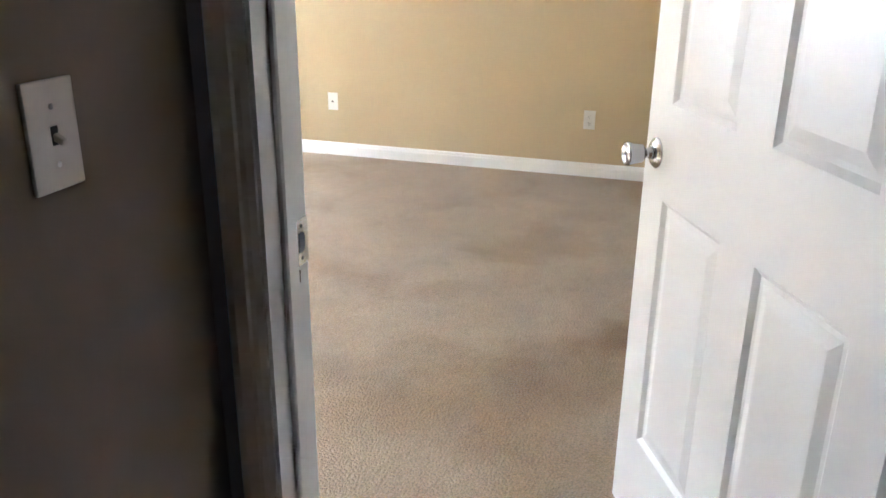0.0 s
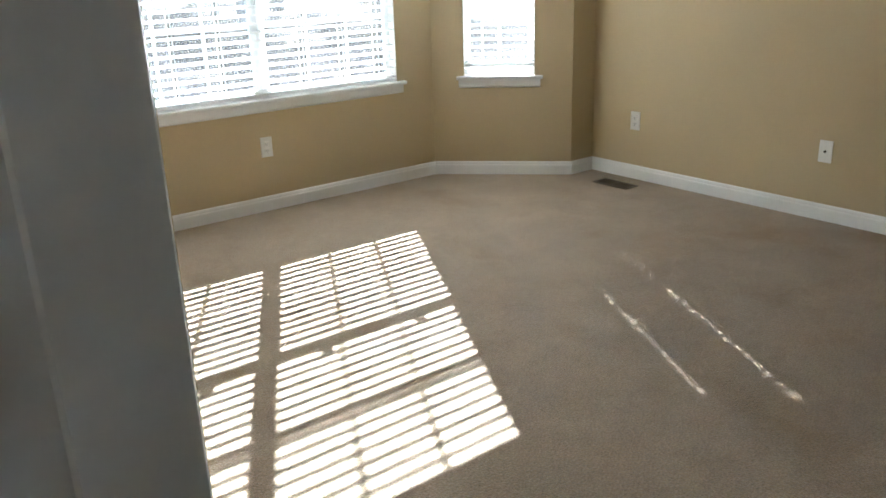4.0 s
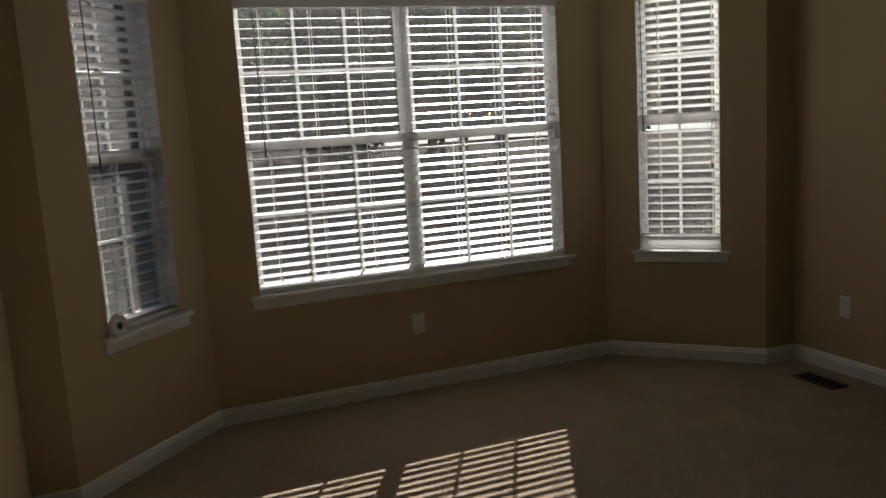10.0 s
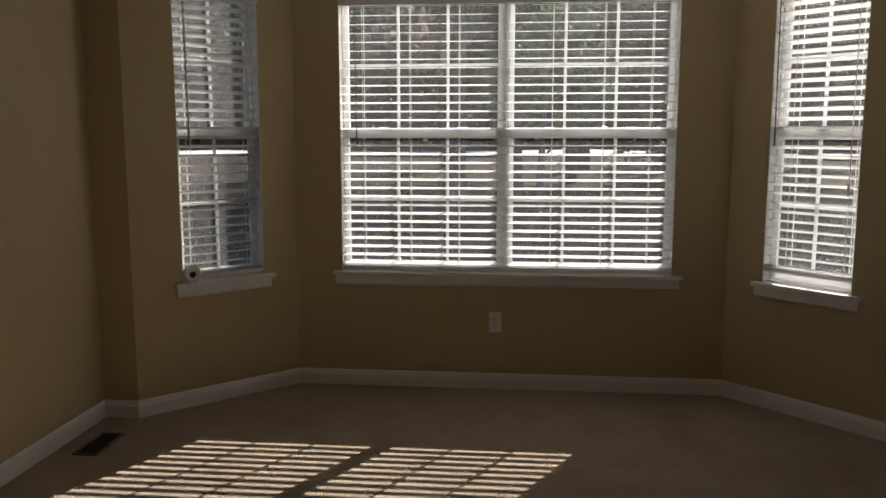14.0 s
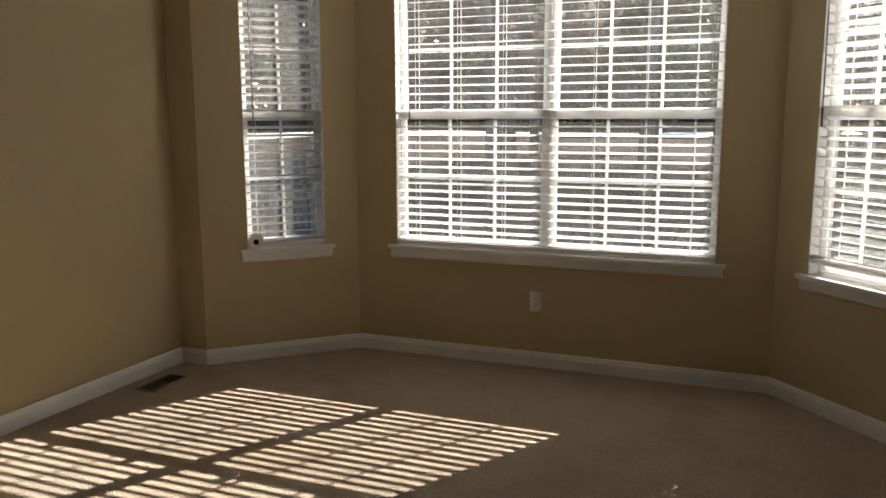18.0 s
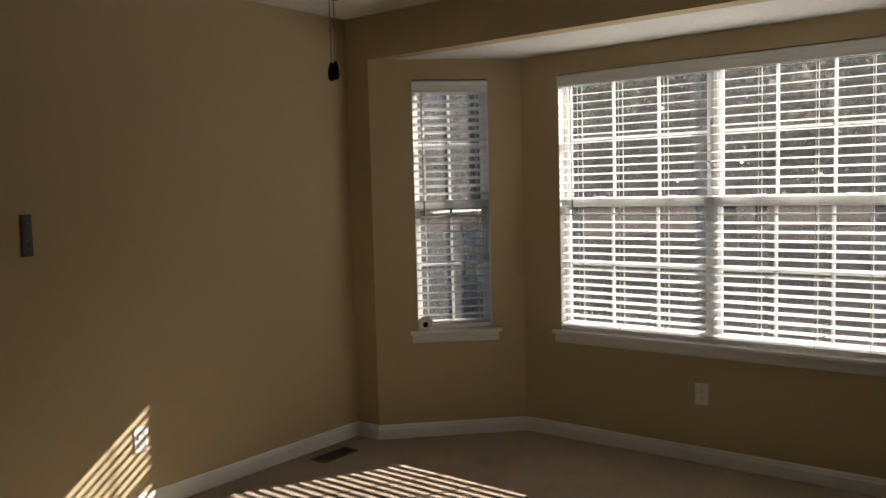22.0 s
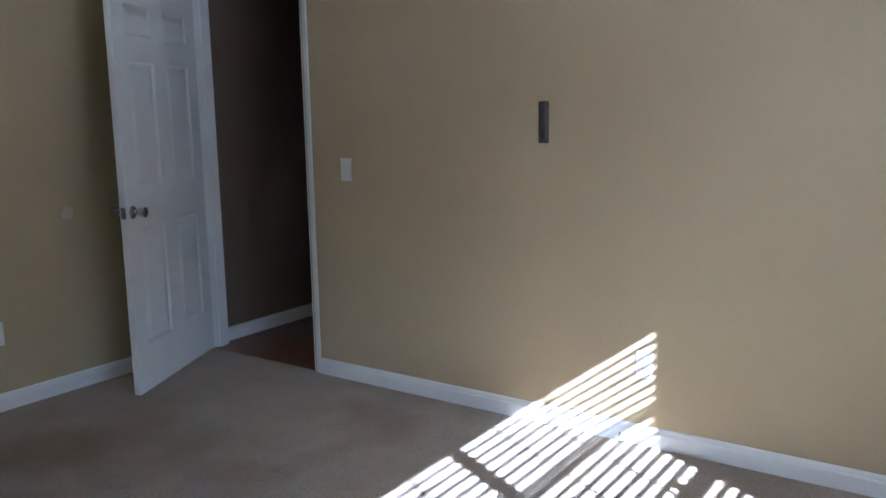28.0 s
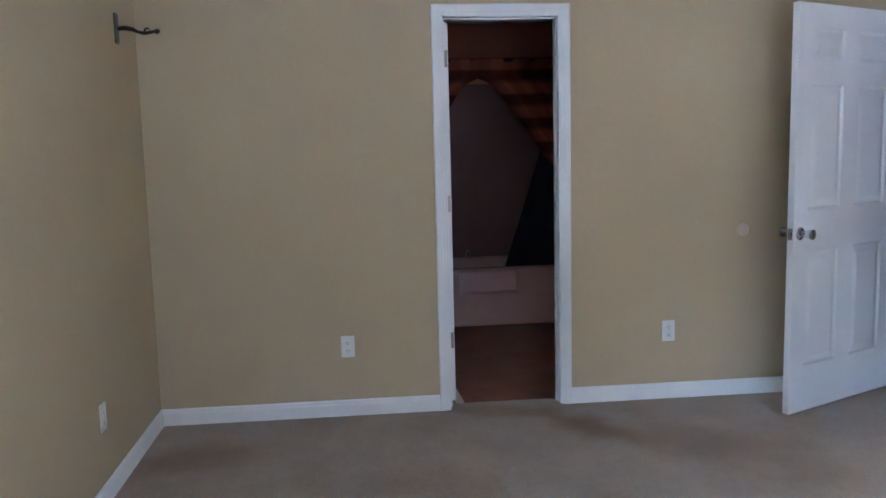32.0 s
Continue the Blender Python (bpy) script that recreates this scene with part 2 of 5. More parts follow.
def plaid_mat():
    """Woven shower-curtain cloth: rust, brown and dark bands both ways."""
    m = mat("plaid_cloth", (0.40, 0.115, 0.05), rough=0.9, var=0.12, scale=8, fine=0.15, fine_scale=400, bump=0.4, bump_scale=500, spec=0.2)
    n, l = m.node_tree.nodes, m.node_tree.links
    b = n["Principled BSDF"]
    tc = next(x for x in n if x.type == "TEX_COORD")
    sep = n.new("ShaderNodeSeparateXYZ")
    l.new(tc.outputs["UV"], sep.inputs[0])
    src = b.inputs["Base Color"].links[0].from_socket
    for ax, freq, dark, mid in (("X", 6.0, 0.72, 0.85), ("Y", 4.75, 0.34, 0.62)):
        mu = n.new("ShaderNodeMath")
        mu.operation = "MULTIPLY"
        mu.inputs[1].default_value = freq
        l.new(sep.outputs[ax], mu.inputs[0])
        fr = n.new("ShaderNodeMath")
        fr.operation = "FRACT"
        l.new(mu.outputs[0], fr.inputs[0])
        ramp = n.new("ShaderNodeValToRGB")
        e = ramp.color_ramp.elements
        e[0].position, e[0].color = 0.0, (mid, mid, mid, 1)
        e[1].position, e[1].color = 0.10, (1, 1, 1, 1)
        for pos, v in ((0.46, 1.0), (0.54, dark), (0.88, dark), (0.97, mid)):
            x = e.new(pos)
            x.color = (v, v * 0.95, v * 0.92, 1)
        l.new(fr.outputs[0], ramp.inputs["Fac"])
        mul = n.new("ShaderNodeVectorMath")
        mul.operation = "MULTIPLY"
        l.new(src, mul.inputs[0])
        l.new(ramp.outputs["Color"], mul.inputs[1])
        src = mul.outputs[0]
    l.new(src, b.inputs["Base Color"])
    return m


M_WALL = mat("tan_wall_paint", (0.513, 0.412, 0.249), rough=0.72, var=0.035, scale=1.5, fine=0.012, fine_scale=60, bump=0.10, bump_scale=220, bump_dist=0.0015, spec=0.3)
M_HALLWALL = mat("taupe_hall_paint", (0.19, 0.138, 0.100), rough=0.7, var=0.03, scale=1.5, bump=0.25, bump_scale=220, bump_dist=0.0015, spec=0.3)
M_BATHWALL = mat("rust_bath_paint", (0.66, 0.235, 0.10), rough=0.6, var=0.05, scale=2, bump=0.2, bump_scale=200, bump_dist=0.0015)
M_CEIL = mat("white_textured_ceiling", (0.80, 0.79, 0.76), rough=0.9, var=0.03, scale=3, fine=0.04, fine_scale=90, bump=0.9, bump_scale=85, bump_dist=0.01, spec=0.2)
M_TRIM = mat("white_trim_paint", (0.80, 0.80, 0.79), rough=0.38, var=0.025, scale=5, fine=0.015, fine_scale=120, bump=0.08, bump_scale=140, bump_dist=0.001)
M_DOOR = mat("white_door_paint", (0.80, 0.80, 0.80), rough=0.35, var=0.02, scale=4, bump=0.15, bump_scale=160, bump_dist=0.0008, stretch=(1, 1, 0.08))
M_VINYL = mat("white_vinyl", (0.82, 0.82, 0.81), rough=0.4, var=0.03, scale=8, trans=0.40)
M_SLAT = mat("white_blind_slat", (0.82, 0.815, 0.80), rough=0.42, var=0.02, scale=12, fine=0.02, fine_scale=200, stretch=(0.1, 1, 1), trans=0.22)
M_CORD = mat("white_cord", (0.80, 0.79, 0.77), rough=0.8, var=0.05, scale=60, trans=0.45)
M_WAND = mat("smoky_plastic_wand", (0.20, 0.20, 0.20), rough=0.25, var=0.05, scale=10)
M_PLATE = mat("white_plastic_plate", (0.78, 0.77, 0.74), rough=0.35, var=0.03, scale=30)
M_SLOT = mat("dark_slot", (0.03, 0.03, 0.03), rough=0.6, var=0.1, scale=50)
M_CHROME = mat("satin_nickel", (0.58, 0.585, 0.60), rough=0.14, metal=1.0, var=0.05, scale=20)
M_SPOUT = mat("polished_chrome", (0.90, 0.90, 0.90), rough=0.10, metal=1.0, var=0.04, scale=20)
M_BRONZE = mat("oil_rubbed_bronze", (0.020, 0.015, 0.012), rough=0.5, metal=0.2, spec=0.35, var=0.15, scale=15, fine=0.1, fine_scale=120)
M_IRON = mat("grey_iron", (0.13, 0.125, 0.12), rough=0.5, metal=0.5, var=0.2, scale=25, fine=0.15, fine_scale=150, bump=0.3, bump_scale=120)
M_BLADE = mat("dark_walnut_blade", (0.026, 0.013, 0.008), rough=0.6, spec=0.2, var=0.25, scale=5, fine=0.15, fine_scale=60, stretch=(0.6, 9, 9))
M_BOWL = mat("alabaster_glass", (0.74, 0.69, 0.60), rough=0.35, var=0.10, scale=7, fine=0.03, fine_scale=40, trans=0.35)
M_VENT = mat("brown_register_metal", (0.10, 0.072, 0.05), rough=0.45, metal=0.3, var=0.1, scale=30)
M_WOODFLOOR = mat("cherry_floorboard", (0.20, 0.075, 0.036), rough=0.3, var=0.22, scale=4, fine=0.12, fine_scale=70, stretch=(1, 10, 1), rand=0.14, coat=0.3)
M_BATHFLOOR = mat("brown_vinyl_floor", (0.37, 0.150, 0.095), rough=0.45, var=0.18, scale=5, fine=0.1, fine_scale=60, bump=0.1)
M_TUB = mat("almond_tub_enamel", (0.88, 0.51, 0.41), rough=0.16, var=0.03, scale=3, coat=0.4)
M_SURROUND = mat("grey_brown_surround", (0.275, 0.112, 0.084), rough=0.5, var=0.08, scale=3, fine=0.05, fine_scale=60)
M_LINER = mat("black_curtain_cloth", (0.015, 0.013, 0.017), rough=0.8, var=0.2, scale=10, fine=0.15, fine_scale=200)
M_PLAID = plaid_mat()
M_CARPET = carpet_mat()
M_IVORY = mat("aged_ivory_plastic", (0.56, 0.50, 0.44), rough=0.4, var=0.05, scale=30)
M_NICKEL = mat("dull_nickel", (0.30, 0.27, 0.24), rough=0.45, metal=0.7, var=0.15, scale=40)
M_CHIP = mat("bare_wood_chip", (0.16, 0.11, 0.08), rough=0.8, var=0.3, scale=80)
M_GLASS = glass_mat("window_glass", 0.006, 0.017)
# stronger haze film, added to grey the view through the left window
M_GLASS_HAZY = glass_mat("hazy_window_glass", 0.032, 0.070)
# leaf litter, its colour taken very dark to stand for tree shade
M_GROUND = mat("shade_dark_leaf_litter", (0.031, 0.0215, 0.0155), rough=1.0, spec=0.06, var=0.35, scale=0.9, fine=0.35, fine_scale=14, bump=0.8, bump_scale=16, bump_dist=0.05)
M_BARK = mat("grey_bark", (0.17, 0.15, 0.135), rough=0.95, var=0.3, scale=3, fine=0.3, fine_scale=20, bump=0.9, bump_scale=14, bump_dist=0.02, stretch=(1, 1, 0.25))
M_LEAF = mat("dull_green_foliage", (0.095, 0.115, 0.07), rough=0.7, spec=0.2, var=0.35, scale=1.2, fine=0.2, fine_scale=9, rand=0.2, trans=0.35)
M_LEAF2 = mat("bronze_winter_foliage", (0.16, 0.125, 0.098), rough=0.75, spec=0.2, var=0.35, scale=1.4, fine=0.2, fine_scale=9, rand=0.2, trans=0.3)
M_SHRUB = mat("dark_winter_shrub", (0.055, 0.047, 0.046), rough=0.85, spec=0.1, var=0.3, scale=2, fine=0.2, fine_scale=9, rand=0.2, trans=0.2)
M_FENCE = mat("weathered_fence_wood", (0.17, 0.145, 0.125), rough=0.9, spec=0.1, var=0.25, scale=3, fine=0.2, fine_scale=40, stretch=(1, 1, 0.15), rand=0.2, bump=0.4, bump_scale=60)
# far lawn, its colour taken pale to stand for full sun
M_LAWN = mat("sun_pale_lawn", (0.50, 0.47, 0.39), rough=1.0, var=0.2, scale=0.3, fine=0.2, fine_scale=3)
M_SCREEN = screen_mat()
M_BUMPER = mat("translucent_bumper", (0.60, 0.52, 0.40), rough=0.3, var=0.03, scale=30)
M_LENS = mat("dark_lens", (0.02, 0.015, 0.02), rough=0.2, var=0.1, scale=50)


# ---------------------------------------------------------------- mesh helpers
def part(name, bm, material, parent=None, label="", m=None, smooth=False, kind=""):
    """Links a bmesh as one mesh object, under a thing or a part where given."""
    me = bpy.data.meshes.new(name)
    bmesh.ops.recalc_face_normals(bm, faces=bm.faces[:])
    if smooth:
        for f in bm.faces:
            f.smooth = True
    bm.to_mesh(me)
    bm.free()
    for mm in material if isinstance(material, (list, tuple)) else (material,):
        me.materials.append(mm)
    ob = new(name, me)
    if m is not None:
        ob.matrix_basis = m
    if parent is not None:
        ob.parent = parent
    return tagged(ob, label, kind=kind)


def shared(name, me, parent, m, label=""):
    ob = new(name, me)
    ob.parent = parent
    ob.matrix_basis = m
    return tagged(ob, label)


def empty(name, m=None, **tags):
    ob = new(name)
    ob.empty_display_size = 0.1
    if m is not None:
        ob.matrix_basis = m
    return tagged(ob, **tags)


def box(bm, x0, x1, y0, y1, z0, z1, bevel=0.0, seg=1):
    vs = bmesh.ops.create_cube(bm, size=1.0, matrix=Matrix.LocRotScale(((x0 + x1) / 2, (y0 + y1) / 2, (z0 + z1) / 2), None, (x1 - x0, y1 - y0, z1 - z0)))["verts"]
    if bevel:
        es = list({e for v in vs for e in v.link_edges})
        bmesh.ops.bevel(bm, geom=es, offset=bevel, segments=seg, affect="EDGES", profile=0.7)
    return bm


def boxm(*a, **k):
    return box(bmesh.new(), *a, **k)


def lathe(profile, n=32, bm=None, m=None):
    """Turns (radius, height) pairs round z."""
    bm = bm or bmesh.new()
    m = m or Matrix.Identity(4)
    rings = []
    for r, z in profile:
        if r < 1e-5:
            rings.append([bm.verts.new(m @ Vector((0, 0, z)))])
        else:
            rings.append([bm.verts.new(m @ Vector((r * math.cos(2 * math.pi * k / n), r * math.sin(2 * math.pi * k / n), z))) for k in range(n)])
    for a, b in zip(rings, rings[1:]):
        for k in range(n):
            q = [a[k % len(a)], a[(k + 1) % len(a)], b[(k + 1) % len(b)], b[k % len(b)]]
            q = list(dict.fromkeys(q))
            if len(q) > 2:
                bm.faces.new(q)
    for ring in (rings[0], rings[-1]):
        if len(ring) > 2:
            bm.faces.new(ring)
    return bm


def tube(points, radius, n=8, bm=None):
    """A round bar along points; radius a number or one per point."""
    bm = bm or bmesh.new()
    pts = [Vector(p) for p in points]
    rad = radius if isinstance(radius, (list, tuple)) else [radius] * len(pts)
    rings = []
    side = None
    for k, p in enumerate(pts):
        d = (pts[min(k + 1, len(pts) - 1)] - pts[max(k - 1, 0)]).normalized()
        if side is None:
            side = d.orthogonal().normalized()
        side = (side - d * side.dot(d)).normalized()
        up = d.cross(side)
        rings.append([bm.verts.new(p + rad[k] * (math.cos(2 * math.pi * j / n) * side + math.sin(2 * math.pi * j / n) * up)) for j in range(n)])
    for a, b in zip(rings, rings[1:]):
        for j in range(n):
            bm.faces.new((a[j], a[(j + 1) % n], b[(j + 1) % n], b[j]))
    bm.faces.new(rings[0][::-1])
    bm.faces.new(rings[-1])
    return bm


def sweep(profile, length, bm=None):
    """A profile of (y, z) pairs carried along x from 0 to length."""
    bm = bm or bmesh.new()
    a = [bm.verts.new((0, y, z)) for y, z in profile]
    b = [bm.verts.new((length, y, z)) for y, z in profile]
    n = len(profile)
    for k in range(n):
        bm.faces.new((a[k], a[(k + 1) % n], b[(k + 1) % n], b[k]))
    bm.faces.new(a[::-1])
    bm.faces.new(b)
    return bm


def along(p0, p1, z=0.0):
    """Local frame: x from p0 to p1, y to the left of that way, z up."""
    d = Vector((p1[0] - p0[0], p1[1] - p0[1], 0))
    return Matrix.Translation((p0[0], p0[1], z)) @ Matrix.Rotation(math.atan2(d.y, d.x), 4, "Z"), d.length


def wall(name, p0, p1, z1, thick, openings=(), material=None, back=None, m0=0.0, m1=0.0, z0=0.0, label=""):
    """A wall whose room face runs from p0 to p1; its body lies to the left of that way. Openings: (s0, s1, za, zb)."""
    m, length = along(p0, p1)
    bm = bmesh.new()
    xs = sorted({0.0, length, *[v for o in openings for v in o[:2]]})
    zs = sorted({z0, z1, *[v for o in openings for v in o[2:]]})

    def solid(i, j):
        if not (0 <= i < len(xs) - 1 and 0 <= j < len(zs) - 1):
            return False
        cx, cz = (xs[i] + xs[i + 1]) / 2, (zs[j] + zs[j + 1]) / 2
        return not any(o[0] < cx < o[1] and o[2] < cz < o[3] for o in openings)

    def vert(x, y, z):
        if y > 0:
            x = -m0 if x == 0.0 else length + m1 if x == length else x
        return bm.verts.new((x, y, z))

    for i in range(len(xs) - 1):
        for j in range(len(zs) - 1):
            if not solid(i, j):
                continue
            a, b, c, d = xs[i], xs[i + 1], zs[j], zs[j + 1]
            bm.faces.new([vert(a, 0, c), vert(b, 0, c), vert(b, 0, d), vert(a, 0, d)])
            f = bm.faces.new([vert(a, thick, c), vert(a, thick, d), vert(b, thick, d), vert(b, thick, c)])
            f.material_index = 1 if back else 0
            for di, dj, q in ((-1, 0, ((a, 0, c), (a, 0, d), (a, thick, d), (a, thick, c))), (1, 0, ((b, 0, c), (b, thick, c), (b, thick, d), (b, 0, d))),
                              (0, -1, ((a, 0, c), (a, thick, c), (b, thick, c), (b, 0, c))), (0, 1, ((a, 0, d), (b, 0, d), (b, thick, d), (a, thick, d)))):
                if not solid(i + di, j + dj):
                    bm.faces.new([vert(*v) for v in q])
    bmesh.ops.remove_doubles(bm, verts=bm.verts, dist=1e-5)
    return part(name, bm, [material, back] if back else material, m=m, label=label, kind="structure")


def slab(name, pts, z0, z1, material, label="", grid=0):
    bm = bmesh.new()
    lo = [bm.verts.new((x, y, z0)) for x, y in pts]
    hi = [bm.verts.new((x, y, z1)) for x, y in pts]
    n = len(pts)
    bm.faces.new(lo[::-1])
    bm.faces.new(hi)
    for k in range(n):
        bm.faces.new((lo[k], lo[(k + 1) % n], hi[(k + 1) % n], hi[k]))
    return part(name, bm, material, label=label, kind="structure")


# ---------------------------------------------------------------- plan
W, YJ, YB, H, HB = 3.94, 4.21, 4.855, 2.50, 2.25
J1, J2, C1, C2 = 0.175, 3.735, 0.81, 3.115
T, TE = 0.12, 0.18
XW = -0.034                               # the west wall stands a little out of square
EN0, EN1, EH = 0.022, 0.868, 2.062       # entry opening, clear
BA0, BA1, BH = 1.825, 2.424, 2.062       # bath opening, clear
JB = 0.018                               # jamb lining
HS, HN, HX = -0.030, 0.962, -3.2          # hall south and north faces, far end
BY, BX0, BX1 = -2.86, 0.55, 2.78         # bath far face and sides
SILL, HEAD = 0.645, 2.130
CW0, CW1 = 1.062, 2.836                  # centre window opening
SIDE_LEN = math.hypot(C1 - J1, YB - YJ)
SW = 0.452                               # side window opening width

# floors
floor_pts = [(0, 0), (W, 0), (W, YJ), (J2, YJ), (C2, YB), (C1, YB), (J1, YJ), (0, YJ)]
floor = slab("floor", [(-0.050, EN0 - JB), (XW, EN0 - JB), (XW, 0), (BA0 - JB, 0), (BA0 - JB, -0.10), (BA1 + JB, -0.10), (BA1 + JB, 0), *floor_pts[1:-1], (J1, YJ), (0, YJ),
                       (XW, EN1 + JB), (-0.050, EN1 + JB)], -0.12, 0.0, M_CARPET, "beige cut-pile wall-to-wall carpet with faint stains")
ceiling = slab("ceiling", [(-T, -T), (W + T, -T), (W + T, YJ + 0.1), (-T, YJ + 0.1)], H, H + 0.12, M_CEIL, "white knockdown-textured bedroom ceiling")
ceiling_bay = slab("ceiling_bay", [(J1 - 0.1, YJ + 0.002), (J2 + 0.1, YJ + 0.002), (C2 + 0.06, YB + 0.08), (C1 - 0.06, YB + 0.08)], HB, HB + 0.1, M_CEIL, "lower white textured ceiling over the bay")

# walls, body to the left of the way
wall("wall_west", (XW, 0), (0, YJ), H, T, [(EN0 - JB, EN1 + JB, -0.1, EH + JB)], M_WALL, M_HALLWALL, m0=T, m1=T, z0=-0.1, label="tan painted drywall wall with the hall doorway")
wall("wall_south", (W, 0), (XW, 0), H, T, [(W - BA1 - JB, W - BA0 + JB, -0.1, BH + JB)], M_WALL, M_BATHWALL, m0=T, m1=0, z0=-0.1, label="tan painted drywall wall with the bathroom doorway")
wall("wall_east", (W, YJ), (W, 0), H, TE, [], M_WALL, m0=TE, m1=0, z0=-0.1, label="long plain tan painted drywall wall")
wall("wall_north_stub_west", (0, YJ), (J1, YJ), H, TE, [], M_WALL, z0=-0.1, label="short tan drywall return beside the bay")
wall("wall_north_stub_east", (J2, YJ), (W, YJ), H, TE, [], M_WALL, z0=-0.1, label="short tan drywall return beside the bay")
wall("wall_bay_header", (J1, YJ), (J2, YJ), H, 0.10, [], M_WALL, z0=HB - 0.001, label="tan drywall header over the bay opening")


def bay_wall(name, p0, p1, s0, s1, m0, m1, label):
    return wall(name, p0, p1, HB + 0.08, TB, [(s0, s1, SILL, HEAD)], M_WALL, m0=m0, m1=m1, z0=-0.1, label=label)


SM = (SIDE_LEN - SW) / 2
SML, SMR = SM + 0.024, SM - 0.022
TB = 0.124
MIT = TB * math.tan(radians(22.5))
# walked clockwise so that the outside lies to the left
bay_wall("wall_bay_west", (J1, YJ), (C1, YB), SML, SML + SW, 0, MIT, "angled tan bay wall with a narrow window")
bay_wall("wall_bay_north", (C1, YB), (C2, YB), CW0 - C1, CW1 - C1, MIT, MIT, "tan bay wall below and around the double window")
bay_wall("wall_bay_east", (C2, YB), (J2, YJ), SMR, SMR + SW, MIT, 0, "angled tan bay wall with a narrow window")

# hall shell
slab("floor_hall", [(HX, HS - 0.1), (-0.050, HS - 0.1), (-0.050, HN + 0.1), (HX, HN + 0.1)], -0.14, -0.018, M_WOODFLOOR, "dark subfloor under the hall boards")
slab("ceiling_hall", [(HX - 0.1, HS - 0.1), (-T, HS - 0.1), (-T, HN + 0.1), (HX - 0.1, HN + 0.1)], H - 0.06, H + 0.06, M_CEIL, "white hall ceiling")
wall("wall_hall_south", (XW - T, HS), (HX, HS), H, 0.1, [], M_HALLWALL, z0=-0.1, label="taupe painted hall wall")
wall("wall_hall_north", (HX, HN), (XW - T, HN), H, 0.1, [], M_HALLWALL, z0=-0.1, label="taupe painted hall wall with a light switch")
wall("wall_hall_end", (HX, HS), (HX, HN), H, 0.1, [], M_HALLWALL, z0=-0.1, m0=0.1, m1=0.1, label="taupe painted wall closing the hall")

# bath shell
slab("floor_bath", [(BX0 - 0.1, BY - 0.1), (BX1 + 0.1, BY - 0.1), (BX1 + 0.1, -0.10), (BX0 - 0.1, -0.10)], -0.12, -0.012, M_BATHFLOOR, "brown sheet vinyl bathroom floor")
slab("ceiling_bath", [(BX0 - 0.1, BY - 0.1), (BX1 + 0.1, BY - 0.1), (BX1 + 0.1, -T), (BX0 - 0.1, -T)], H - 0.06, H + 0.06, M_CEIL, "dim bathroom ceiling")
wall("wall_bath_west", (BX0, BY), (BX0, -T), H, 0.1, [], M_BATHWALL, z0=-0.1, m0=0.1, label="rust-brown painted bathroom wall")
wall("wall_bath_east", (BX1, -T), (BX1, BY), H, 0.1, [], M_BATHWALL, z0=-0.1, m1=0.1, label="rust-brown painted bathroom wall")
wall("wall_bath_south", (BX1, BY), (BX0, BY), H, 0.1, [], M_BATHWALL, z0=-0.1, label="rust-brown painted bathroom wall behind the tub")

# ---------------------------------------------------------------- baseboards
BASE_PROFILE = [(0.0, 0.0), (-0.013, 0.0), (-0.013, 0.058), (-0.0115, 0.064), (-0.009, 0.067), (-0.009, 0.074), (-0.006, 0.082), (-0.003, 0.086), (0.0, 0.086)]
baseboard = empty("baseboard", label="white painted wooden baseboard round the rooms", category="baseboard", kind="structure")


def skirt(p0, p1, a=0.0, b=0.0):
    """A baseboard run in front of the wall line p0 to p1 (wall on the left); a, b lengthen the ends at mitres."""
    m, length = along(p0, p1)
    prof = BASE_PROFILE
    bm = bmesh.new()
    s = [bm.verts.new((-a * y / -0.013 if a else 0.0, y, z)) for y, z in prof]
    e = [bm.verts.new((length + (b * y / -0.013 if b else 0.0), y, z)) for y, z in prof]
    n = len(prof)
    for k in range(n):
        bm.faces.new((s[k], s[(k + 1) % n], e[(k + 1) % n], e[k]))
    bm.faces.new(s[::-1])
    bm.faces.new(e)
    part("baseboard_run", bm, M_TRIM, baseboard, m=m)


CAS = 0.054
IN, OB = -0.013, -0.0054
skirt((XW * (1 - (EN1 + 0.006 + CAS) / YJ), EN1 + 0.006 + CAS), (0, YJ), 0, IN)
skirt((0, YJ), (J1, YJ), IN, -OB)
skirt((J1, YJ), (C1, YB), -OB, OB)
skirt((C1, YB), (C2, YB), OB, OB)
skirt((C2, YB), (J2, YJ), OB, -OB)
skirt((J2, YJ), (W, YJ), -OB, IN)
skirt((W, YJ), (W, 0), IN, IN)
skirt((W, 0), (BA1 + 0.006 + CAS, 0), IN, 0)
skirt((BA0 - 0.006 - CAS, 0), (XW, 0), 0, 0)
skirt((XW - T, HS), (HX, HS), 0, 0)
skirt((HX, HN), (XW - T, HN), 0, 0)

# ---------------------------------------------------------------- door frames
CAS_PROFILE = [(0.0, 0.0), (0.0, -0.006), (0.010, -0.010), (0.018, -0.011), (0.022, -0.014), (0.040, -0.0165), (0.049, -0.0165), (CAS, -0.013), (CAS, 0.0)]


